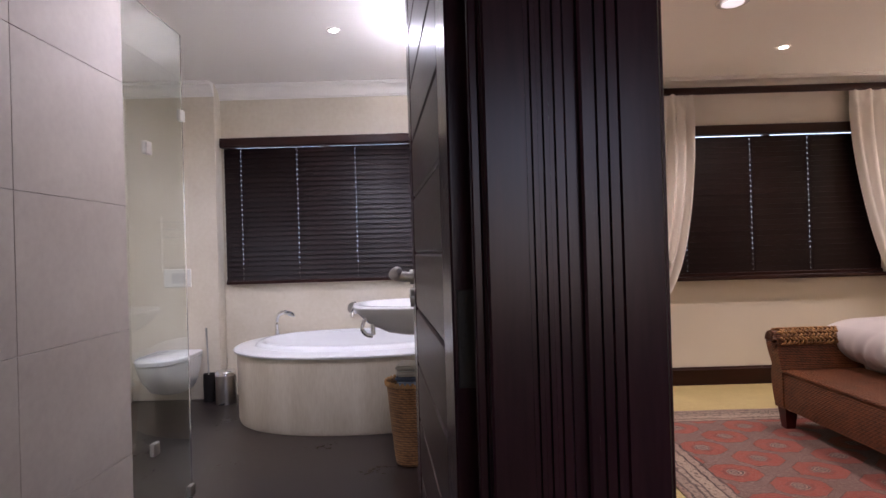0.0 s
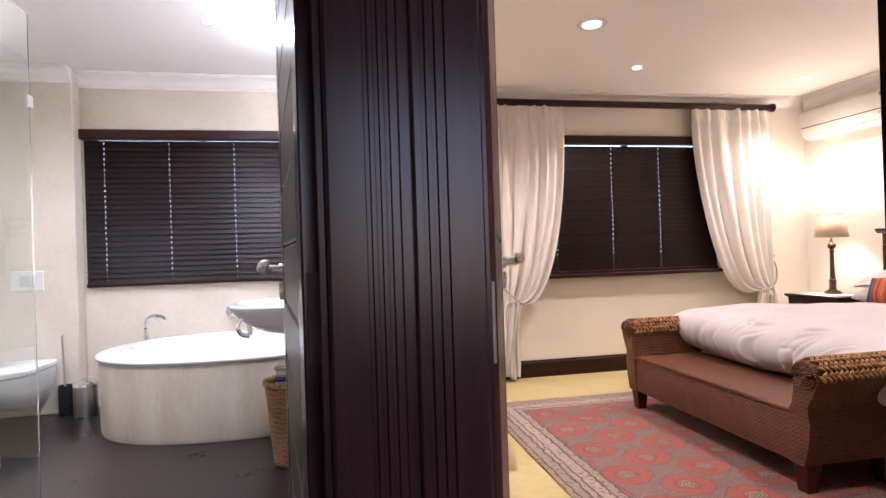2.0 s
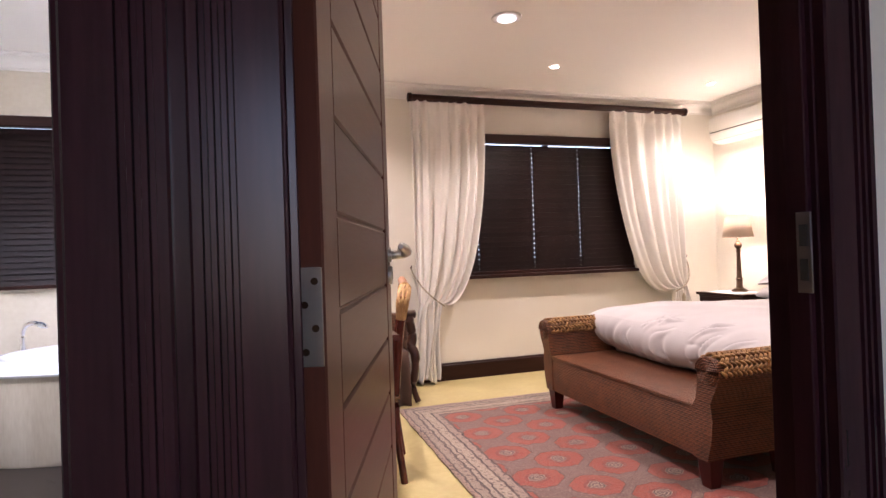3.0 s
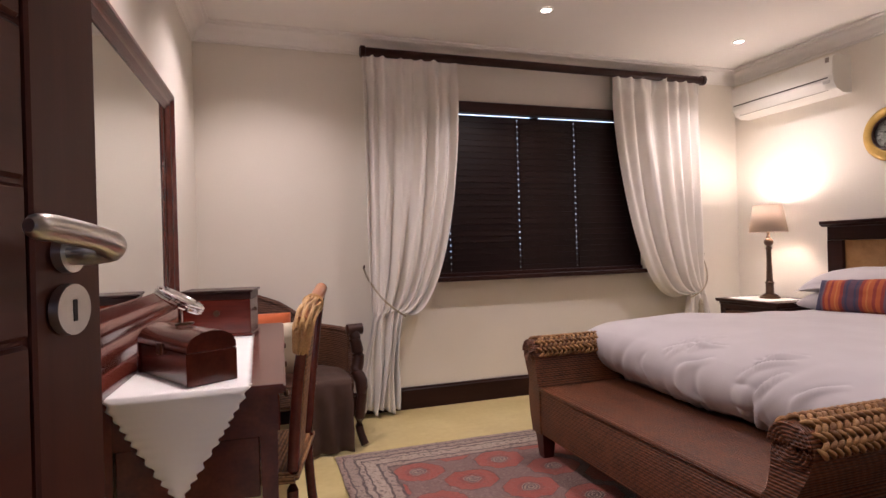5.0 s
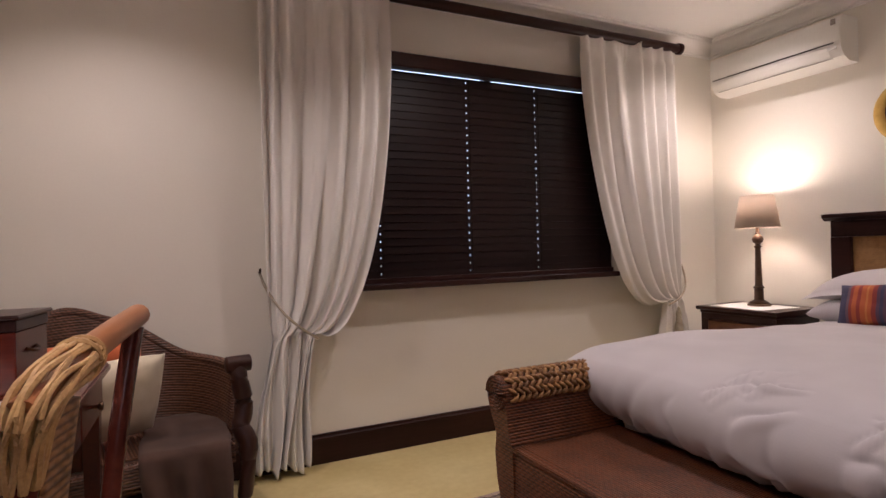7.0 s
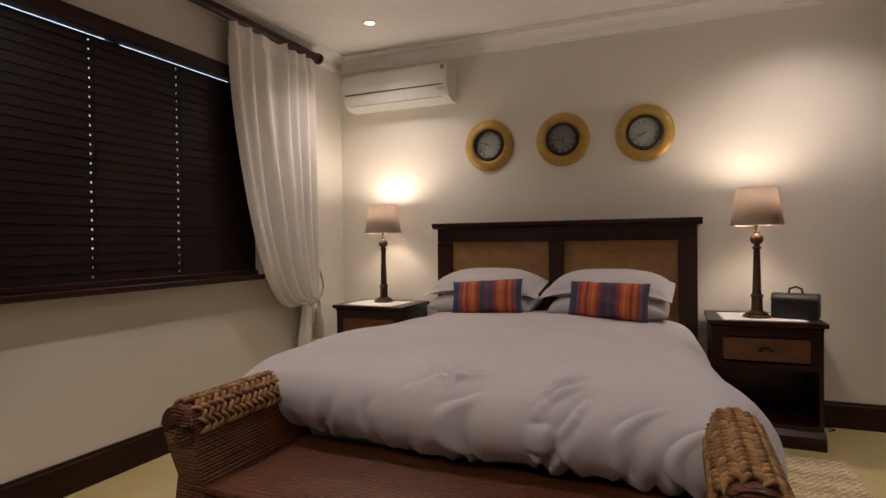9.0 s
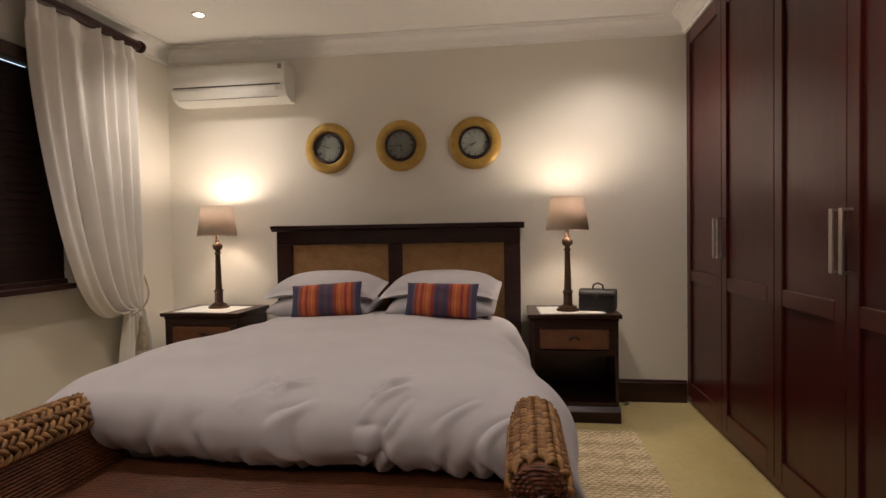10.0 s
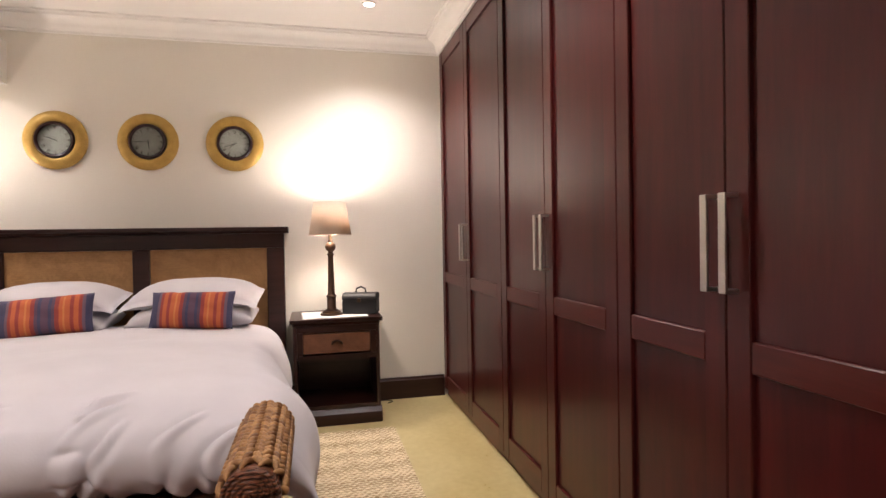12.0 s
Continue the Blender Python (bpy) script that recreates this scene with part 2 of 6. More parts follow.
LENS_WARM = glowing("lit warm lamp lens", (1.0, 0.86, 0.68), 25.0)
LENS_COOL = glowing("lit white lamp lens", (1.0, 0.97, 0.94), 25.0)
LENS_SOFT = glowing("softly lit frosted disc", (1.0, 0.93, 0.86), 0.5)
BULBGLASS = glowing("lit bulb", (1.0, 0.8, 0.55), 20.0)


def make_shade():
    m = bpy.data.materials.new("taupe lampshade cloth")
    m.use_nodes = True
    nt = m.node_tree
    nt.nodes.remove(nt.nodes["Principled BSDF"])
    d, t, mx = nt.nodes.new("ShaderNodeBsdfDiffuse"), nt.nodes.new("ShaderNodeBsdfTranslucent"), nt.nodes.new("ShaderNodeMixShader")
    n = node(nt, "ShaderNodeTexNoise", Scale=260.0, Detail=2.0)
    nt.links.new(coords(nt, (1, 1, 3)), n.inputs["Vector"])
    c = ramp(nt, n.outputs["Fac"], [(0.3, (0.60, 0.50, 0.41)), (0.7, (0.70, 0.60, 0.50))])
    nt.links.new(c, d.inputs[0]), nt.links.new(c, t.inputs[0])
    mx.inputs[0].default_value = 0.16
    nt.links.new(d.outputs[0], mx.inputs[1]), nt.links.new(t.outputs[0], mx.inputs[2])
    nt.links.new(mx.outputs[0], nt.nodes["Material Output"].inputs[0])
    return m


SHADE = make_shade()


def make_stripes():
    m, nt, p = shader("striped woven cushion cloth", 0.9)
    tc, sep = nt.nodes.new("ShaderNodeTexCoord"), nt.nodes.new("ShaderNodeSeparateXYZ")
    nt.links.new(tc.outputs["Object"], sep.inputs[0])
    f = calc(nt, "MULTIPLY", calc(nt, "ABSOLUTE", calc(nt, "ADD", sep.outputs[1], 0.012)), 4.1)
    navy, orange, red, purple = (0.035, 0.045, 0.12), (0.60, 0.13, 0.025), (0.34, 0.035, 0.025), (0.10, 0.05, 0.10)
    c = ramp(nt, f, [(0, purple), (0.07, navy), (0.13, purple), (0.19, red), (0.27, orange), (0.34, (0.7, 0.24, 0.05)), (0.38, orange), (0.48, red), (0.55, orange),
                     (0.64, red), (0.70, (0.16, 0.10, 0.15)), (0.76, navy)], True)
    n = node(nt, "ShaderNodeTexNoise", Scale=90.0, Detail=3.0)
    nt.links.new(coords(nt, (1, 1, 6)), n.inputs["Vector"])
    nt.links.new(mixed(nt, calc(nt, "MULTIPLY", n.outputs["Fac"], 0.45), c, (0.16, 0.11, 0.10)), p.inputs["Base Color"])
    bumped(nt, p, n.outputs["Fac"], 0.4, 0.002)
    return m


STRIPES = make_stripes()


def make_rug(x0, x1, y0, y1):
    """Red carpet: rows of eight-sided flowers on a grey-mauve ground, inside banded borders."""
    m, nt, p = shader("red oriental rug pile", 0.95)
    tc, sep = nt.nodes.new("ShaderNodeTexCoord"), nt.nodes.new("ShaderNodeSeparateXYZ")
    nt.links.new(tc.outputs["Object"], sep.inputs[0])
    wob = node(nt, "ShaderNodeTexNoise", Scale=16.0, Detail=4.0)
    nt.links.new(tc.outputs["Object"], wob.inputs["Vector"])
    w = calc(nt, "MULTIPLY", calc(nt, "SUBTRACT", wob.outputs["Fac"], 0.5), 0.045)
    X, Y = calc(nt, "ADD", sep.outputs[0], w), calc(nt, "ADD", sep.outputs[1], w)
    edge = calc(nt, "MINIMUM", calc(nt, "MINIMUM", calc(nt, "SUBTRACT", X, x0), calc(nt, "SUBTRACT", x1, X)),
                calc(nt, "MINIMUM", calc(nt, "SUBTRACT", Y, y0), calc(nt, "SUBTRACT", y1, Y)))

    def grid(ox, oy, cx=0.46, cy=0.38):
        gx = calc(nt, "MULTIPLY", calc(nt, "SUBTRACT", calc(nt, "FRACT", calc(nt, "ADD", calc(nt, "DIVIDE", X, cx), ox)), 0.5), cx)
        gy = calc(nt, "MULTIPLY", calc(nt, "SUBTRACT", calc(nt, "FRACT", calc(nt, "ADD", calc(nt, "DIVIDE", Y, cy), oy)), 0.5), cy)
        ax, ay = calc(nt, "ABSOLUTE", gx), calc(nt, "MULTIPLY", calc(nt, "ABSOLUTE", gy), 1.15)
        octa = calc(nt, "MAXIMUM", calc(nt, "MAXIMUM", ax, ay), calc(nt, "MULTIPLY", calc(nt, "ADD", ax, ay), 0.72))
        return octa
    d = calc(nt, "MINIMUM", grid(0, 0), grid(0.5, 0.5))
    red, deep, mauve, cream, ink = (0.34, 0.046, 0.026), (0.23, 0.028, 0.020), (0.17, 0.105, 0.095), (0.40, 0.33, 0.27), (0.035, 0.022, 0.028)
    field = ramp(nt, calc(nt, "MULTIPLY", d, 6.0), [(0, ink), (0.05, cream), (0.10, ink), (0.15, cream), (0.20, ink), (0.25, cream), (0.28, deep), (0.40, red), (0.80, ink), (0.825, mauve)], True)
    sp = node(nt, "ShaderNodeTexVoronoi", Scale=55.0)
    nt.links.new(tc.outputs["Object"], sp.inputs["Vector"])
    speck = calc(nt, "LESS_THAN", sp.outputs["Distance"], 0.32)
    field = mixed(nt, calc(nt, "MULTIPLY", speck, calc(nt, "MULTIPLY", calc(nt, "GREATER_THAN", d, 0.137), 0.6)), field, (0.34, 0.27, 0.23))
    field = mixed(nt, calc(nt, "MULTIPLY", speck, calc(nt, "MULTIPLY", calc(nt, "LESS_THAN", d, 0.048), 0.7)), field, (0.03, 0.025, 0.03))
    along = calc(nt, "SINE", calc(nt, "MULTIPLY", calc(nt, "ADD", X, Y), 110.0))
    band = ramp(nt, calc(nt, "MULTIPLY", edge, 3.0), [(0, (0.42, 0.30, 0.24)), (0.08, ink), (0.11, (0.34, 0.27, 0.22)), (0.25, ink), (0.29, (0.44, 0.36, 0.30)), (0.37, ink),
                                                       (0.40, (0.46, 0.38, 0.31)), (0.58, ink), (0.62, (0.38, 0.30, 0.25)), (0.74, ink)], True)
    v2 = node(nt, "ShaderNodeTexVoronoi", Scale=38.0)
    nt.links.new(tc.outputs["Object"], v2.inputs["Vector"])
    band = mixed(nt, calc(nt, "MULTIPLY", calc(nt, "MULTIPLY", calc(nt, "GREATER_THAN", along, 0.1), calc(nt, "LESS_THAN", v2.outputs["Distance"], 0.42)), 0.75), band, ink)
    c = mixed(nt, calc(nt, "GREATER_THAN", edge, 0.26), band, field)
    pile = node(nt, "ShaderNodeTexNoise", Scale=320.0, Detail=2.0)
    nt.links.new(tc.outputs["Object"], pile.inputs["Vector"])
    wear = node(nt, "ShaderNodeTexNoise", Scale=2.5, Detail=4.0)
    nt.links.new(tc.outputs["Object"], wear.inputs["Vector"])
    knots = node(nt, "ShaderNodeTexNoise", Scale=85.0, Detail=3.0)
    nt.links.new(tc.outputs["Object"], knots.inputs["Vector"])
    c = mixed(nt, calc(nt, "MULTIPLY", calc(nt, "GREATER_THAN", knots.outputs["Fac"], 0.55), 0.42), c, (0.10, 0.035, 0.03))
    c = mixed(nt, calc(nt, "MULTIPLY", calc(nt, "LESS_THAN", knots.outputs["Fac"], 0.41), 0.35), c, (0.36, 0.22, 0.17))
    c = mixed(nt, calc(nt, "MULTIPLY", pile.outputs["Fac"], 0.25), c, (0.12, 0.07, 0.06))
    c = mixed(nt, calc(nt, "MULTIPLY", wear.outputs["Fac"], 0.10), c, (0.38, 0.28, 0.25))
    nt.links.new(c, p.inputs["Base Color"])
    bumped(nt, p, pile.outputs["Fac"], 0.6, 0.003)
    p.inputs["Sheen Weight"].default_value = 0.25
    return m


# ---- mesh helpers ----
def box(bm, x0, x1, y0, y1, z0, z1, bevel=0.0, seg=1):
    m = Matrix.Translation(((x0 + x1) / 2, (y0 + y1) / 2, (z0 + z1) / 2)) @ Matrix.Diagonal((abs(x1 - x0), abs(y1 - y0), abs(z1 - z0), 1))
    vs = bmesh.ops.create_cube(bm, size=1, matrix=m)["verts"]
    if bevel:
        es = list({e for v in vs for e in v.link_edges})
        bmesh.ops.bevel(bm, geom=es, offset=bevel, segments=seg, affect="EDGES")
    return bm


def boxed(*a, **k):
    return box(bmesh.new(), *a, **k)


def lathe(profile, seg=32, at=(0, 0, 0), bm=None):
    bm = bm or bmesh.new()
    rings = []
    for r, z in profile:
        rings.append([bm.verts.new((at[0] + r * math.cos(2 * math.pi * i / seg), at[1] + r * math.sin(2 * math.pi * i / seg), at[2] + z)) for i in range(seg)] if r > 1e-5
                     else [bm.verts.new((at[0], at[1], at[2] + z))])
    for a, b in zip(rings, rings[1:]):
        for i in range(seg):
            j = (i + 1) % seg
            if len(a) == 1 and len(b) > 1:
                bm.faces.new((a[0], b[j], b[i]))
            elif len(b) == 1 and len(a) > 1:
                bm.faces.new((a[i], a[j], b[0]))
            elif len(a) > 1:
                bm.faces.new((a[i], a[j], b[j], b[i]))
    bmesh.ops.recalc_face_normals(bm, faces=bm.faces)
    return bm


def tube(points, radius, seg=10, bm=None, closed=False):
    """A round bar along points; radius may be one number or one for each point."""
    bm = bm or bmesh.new()
    pts = [Vector(p) for p in points]
    rad = radius if isinstance(radius, (list, tuple)) else [radius] * len(pts)
    rings, n = [], len(pts)
    up = Vector((0, 0, 1))
    for i, p in enumerate(pts):
        a, b = (pts[(i - 1) % n], pts[(i + 1) % n]) if closed else (pts[max(i - 1, 0)], pts[min(i + 1, n - 1)])
        d = (b - a).normalized()
        s = d.cross(up)
        if s.length < 0.05:
            s = d.cross(Vector((1, 0, 0)))
        s.normalize()
        u = s.cross(d)
        rings.append([bm.verts.new(p + (s * math.cos(2 * math.pi * k / seg) + u * math.sin(2 * math.pi * k / seg)) * rad[i]) for k in range(seg)])
    for i in range(n if closed else n - 1):
        a, b = rings[i], rings[(i + 1) % n]
        for k in range(seg):
            bm.faces.new((a[k], a[(k + 1) % seg], b[(k + 1) % seg], b[k]))
    if not closed:
        bm.faces.new(rings[0]), bm.faces.new(rings[-1])
    bmesh.ops.recalc_face_normals(bm, faces=bm.faces)
    return bm


def prism(outline, axis, a, b, bm=None):
    """An outline of (u, v) pushed along an axis from a to b. x: (y, z); y: (x, z); z: (x, y)."""
    bm = bm or bmesh.new()

    def at(u, v, w):
        return {"x": (w, u, v), "y": (u, w, v), "z": (u, v, w)}[axis]
    lo, hi = [bm.verts.new(at(u, v, a)) for u, v in outline], [bm.verts.new(at(u, v, b)) for u, v in outline]
    n = len(outline)
    for i in range(n):
        bm.faces.new((lo[i], lo[(i + 1) % n], hi[(i + 1) % n], hi[i]))
    bm.faces.new(lo), bm.faces.new(hi)
    bmesh.ops.recalc_face_normals(bm, faces=bm.faces)
    return bm


def sheet(rows, bm=None, closed=False):
    """A grid of points as faces."""
    bm = bm or bmesh.new()
    vs = [[bm.verts.new(p) for p in r] for r in rows]
    for a, b in zip(vs, vs[1:]):
        for i in range(len(a) - (0 if closed else 1)):
            j = (i + 1) % len(a)
            bm.faces.new((a[i], a[j], b[j], b[i]))
    bmesh.ops.recalc_face_normals(bm, faces=bm.faces)
    return bm


def mesh_of(name, bm, material, smooth=None):
    me = bpy.data.meshes.new(name)
    bm.to_mesh(me)
    bm.free()
    me.materials.append(material)
    if smooth is not None:
        for f in me.polygons:
            f.use_smooth = True
        me.set_sharp_from_angle(angle=radians(smooth))
    return me


def part(name, bm, material, parent=None, label="", smooth=40, thick=0.0):
    ob = new(name, mesh_of(name, bm, material, smooth))
    if parent is not None:
        ob.parent = parent
    if label:
        tagged(ob, label)
    if thick:
        s = ob.modifiers.new("thickness", "SOLIDIFY")
        s.thickness, s.offset = thick, 0
    return ob


def thing(name, at, label, category, group="", kind="", turn=0.0):
    e = new(name)
    e.matrix_world = pose(*at, 0, 0, turn)
    return tagged(e, label, category, group, kind)


def setting(name, bm, material, label, category, smooth=None):
    return tagged(part(name, bm, material, None, "", smooth), label, category, "", "structure")


def lamp(kind, name, at, watts, colour, size=0.05, target=None, angle=100, blend=0.6):
    d = bpy.data.lights.new(name, kind)
    d.energy, d.color = watts, colour
    if kind == "SPOT":
        d.spot_size, d.spot_blend = radians(angle), blend
    if kind == "AREA":
        d.size = size
    else:
        d.shadow_soft_size = size
    o = new(name, d)
    o.matrix_world = look(at, target) if target else Matrix.Translation(at)
    return o


def curve_at(pts, t):
    """A place along a polyline smoothed by Catmull-Rom, t from 0 to 1."""
    n = len(pts) - 1
    f = min(max(t, 0), 0.99999) * n
    i = int(f)
    f -= i
    p = [pts[max(min(j, n), 0)] for j in (i - 1, i, i + 1, i + 2)]
    return tuple(0.5 * (2 * b + (c - a) * f + (2 * a - 5 * b + 4 * c - d) * f * f + (3 * b - a - 3 * c + d) * f ** 3) for a, b, c, d in zip(*p))



# ---- the large structure ----
XW, YW, CZ = 4.8, 4.6, 2.70          # east wall, window wall, bedroom ceiling
XP = 0.24                            # bedroom's west wall
HALL, ROOM = 0.33, 0.45               # the two faces of the wall with the doors
BX0, BX1, BY1, BCZ = -2.95, -0.02, 4.74, 2.80   # bathroom
DOOR_H = 2.16

setting("floor", boxed(0.10, XW, 0.30, YW, -0.1, 0), SCREED, "yellow polished cement screed floor of the bedroom", "floor")
setting("floor_bathroom", boxed(BX0, BX1, 0.30, BY1, -0.1, 0), BATHFLOOR, "dark brown smooth bathroom floor", "floor")
setting("floor_hall", boxed(-2.0, 1.25, -2.2, 0.30, -0.1, -0.002), SCREED, "yellow cement floor of the hall", "floor")
setting("floor_partition", boxed(BX1, 0.10, 0.30, YW, -0.1, -0.001), SCREED, "cement floor strip under the partition", "floor")

bm = bmesh.new()                      # window wall: opening 1.90 to 3.68, 0.96 to 2.26
box(bm, XP - 0.25, 1.90, YW, YW + 0.16, -0.1, 3.0)
box(bm, 3.68, XW + 0.2, YW, YW + 0.16, -0.1, 3.0)
box(bm, 1.90, 3.68, YW, YW + 0.16, -0.1, 0.95)
box(bm, 1.90, 3.68, YW, YW + 0.16, 2.288, 3.0)
setting("wall_north", bm, WALL, "cream painted bedroom wall with a wide window", "wall")
setting("wall_east", boxed(XW, XW + 0.2, -0.2, YW, -0.1, 3.0), WALL, "cream painted wall behind the bed", "wall")
SKEW = 0.0373                         # the partition runs a little out of square
setting("wall_west", prism([(BX1, ROOM), (XP - SKEW * (YW - ROOM), ROOM), (XP, YW), (BX1, YW)], "z", 0, 3.0), WALL, "cream painted partition behind the dressing table", "wall")
setting("wall_south", boxed(1.25, XW, -0.2, 0.0, -0.1, 3.0), WALL, "cream painted wall behind the wardrobes", "wall")
bm = bmesh.new()                      # wall with the two doors
box(bm, -2.95, -0.98, HALL + 0.02, ROOM, 0, 3.0)
box(bm, -0.98, -0.069, HALL + 0.02, ROOM, DOOR_H, 3.0)
box(bm, -0.069, 0.082, HALL + 0.02, ROOM, 0, 3.0)
box(bm, 0.082, 0.97, HALL + 0.02, ROOM, DOOR_H, 3.0)
box(bm, 0.97, 1.25, HALL + 0.02, ROOM, 0, 3.0)
setting("wall_door", bm, WALL, "cream painted wall with two dark door frames", "wall")
setting("wall_hall_west", boxed(-2.2, -2.0, -2.2, HALL + 0.02, -0.1, 3.0), WALL, "cream painted hall wall", "wall")
setting("wall_hall_east", boxed(1.25, 1.45, -2.2, -0.2, -0.1, 3.0), WALL, "cream painted hall wall", "wall")
setting("wall_wardrobe_end", boxed(1.25, 1.30, 0.0, 0.66, 0, 3.0), WALL, "cream painted return wall beside the wardrobe", "wall")
bm = bmesh.new()                      # hall's back wall with a window
box(bm, -2.2, -0.1, -2.4, -2.2, -0.1, 3.0)
box(bm, 1.1, 1.45, -2.4, -2.2, -0.1, 3.0)
box(bm, -0.1, 1.1, -2.4, -2.2, -0.1, 0.9)
box(bm, -0.1, 1.1, -2.4, -2.2, 2.2, 3.0)
setting("wall_hall_south", bm, WALL, "cream painted hall wall with a daylight window", "wall")
bm = bmesh.new()                      # bathroom window wall: opening -2.12 to -0.30, 1.0 to 2.3
box(bm, BX0 - 0.2, -2.12, BY1, 5.0, -0.1, 3.0)
box(bm, -0.30, BX1, BY1, 5.0, -0.1, 3.0)
box(bm, -2.12, -0.30, BY1, 5.0, -0.1, 1.0)
box(bm, -2.12, -0.30, BY1, 5.0, 2.3, 3.0)
setting("wall_bathroom_north", bm, BATHWALL, "beige plastered bathroom wall with a wide window", "wall")
setting("wall_bathroom_cistern", boxed(BX0, -2.155, 4.60, BY1, 0, 3.0, bevel=0.006), BATHWALL, "beige boxed-out wall behind the toilet", "wall")
setting("wall_bathroom_west", boxed(BX0 - 0.2, BX0, HALL, 5.0, -0.1, 3.0), BATHWALL, "beige bathroom side wall", "wall")
setting("wall_bathroom_east", boxed(BX1 - 0.012, BX1 - 0.001, ROOM + 0.001, BY1, 0, 3.0), BATHWALL, "beige bathroom lining of the partition", "wall")
shower = setting("wall_shower", boxed(-1.42, -1.265, ROOM, 1.59, 0, BCZ), GROUT, "grey-beige tiled shower wall with fine joints", "wall")

setting("ceiling", boxed(0.06, XW + 0.1, ROOM - 0.02, YW + 0.1, CZ, CZ + 0.1), CEIL, "white plastered bedroom ceiling", "ceiling")
setting("ceiling_bathroom", boxed(BX0 - 0.1, BX1 + 0.01, ROOM - 0.02, 4.9, BCZ, BCZ + 0.1), CEIL, "white plastered bathroom ceiling", "ceiling")
setting("ceiling_hall", boxed(-2.1, 1.35, -2.3, HALL + 0.06, 2.75, 2.85), CEIL, "white plastered hall ceiling", "ceiling")
setting("roof", boxed(-3.3, 5.1, -2.5, 5.2, 3.0, 3.15), FACADE, "flat roof slab above the rooms", "roof")
DAYLIGHT = glowing("bright overcast sky", (0.50, 0.72, 1.0), 0.9)
setting("backdrop", boxed(-120, 120, 90, 90.2, -0.3, 110), DAYLIGHT, "bright sky beyond the garden", "sky")
bm = bmesh.new()
box(bm, -60, 60, 5.0, 500, -0.5, -0.35)
setting("ground", bm, GROUND, "garden ground outside the windows", "ground")


def cornice_profile(top):
    """Stepped and coved plaster moulding, from the wall (0) outwards."""
    pts = [(0, -0.115), (0.012, -0.115), (0.012, -0.100), (0.022, -0.096), (0.026, -0.085)]
    for i in range(7):
        a = i / 6 * math.pi / 2
        pts.append((0.030 + 0.058 * (1 - math.cos(a)), -0.080 + 0.050 * math.sin(a)))
    pts += [(0.096, -0.026), (0.100, -0.014), (0.116, -0.012), (0.118, 0), (0, 0)]
    return [(u, top + v) for u, v in pts]


def cornice(name, axis, at, side, a, b, top):
    out = [(at + side * u, v) for u, v in cornice_profile(top - 0.001)]
    return setting(name, prism(out, axis, a, b), CEIL, "white moulded plaster cornice under the ceiling", "cornice", 35)


cornice("trim_cornice_north", "x", YW, -1, XP, XW, CZ)
cornice("trim_cornice_east", "y", XW, -1, 0.70, YW, CZ)
cornice("trim_cornice_west", "y", XP, 1, ROOM, YW, CZ)
cornice("trim_cornice_wardrobe", "x", 0.69, 1, 1.28, XW, CZ)
cornice("trim_cornice_bath_north", "x", BY1, -1, -2.155, BX1, BCZ)
cornice("trim_cornice_bath_cistern", "x", 4.60, -1, BX0, -2.155, BCZ)
cornice("trim_cornice_bath_east", "y", BX1 - 0.012, -1, ROOM, BY1, BCZ)
cornice("trim_cornice_bath_shower", "y", -1.257, 1, ROOM, 1.598, BCZ)


def skirting(name, axis, at, side, a, b):
    h, d = 0.158, 0.022
    out = [(at, 0), (at + side * d, 0), (at + side * d, h - 0.02), (at + side * (d - 0.006), h - 0.012), (at + side * (d - 0.008), h), (at, h)]
    setting(name, prism(out, axis, a, b), DARKWOOD_X if axis == "x" else DARKWOOD_Y, "dark stained wooden skirting board along the wall", "skirting board")


skirting("baseboard_north", "x", YW, -1, XP, XW)
skirting("baseboard_east", "y", XW, -1, 0.69, YW - 0.022)
skirting("baseboard_west", "y", XP, 1, ROOM, YW - 0.022)
skirting("baseboard_door", "x", ROOM, 1, 1.08, 1.25)

for o in (bpy.data.objects["baseboard_west"], bpy.data.objects["trim_cornice_west"]):
    for v in o.data.vertices:
        v.co.x += SKEW * (v.co.y - YW)


# ---- doors ----
def architrave(bm, x0, x1, z1, flutes, face=HALL, depth=0.02, facing=-1):
    """Flat board with three grooves beside one edge; flutes: the x of each groove."""
    y = face
    pts = [(x0, y + depth), (x0, y + 0.003), (x0 + 0.003, y)]
    for g in sorted(flutes):
        pts += [(g - 0.0042, y), (g - 0.0026, y + 0.0055), (g + 0.0026, y + 0.0055), (g + 0.0042, y)]
    pts += [(x1 - 0.003, y), (x1, y + 0.003), (x1, y + depth)]
    prism(pts, "z", 0, z1, bm)


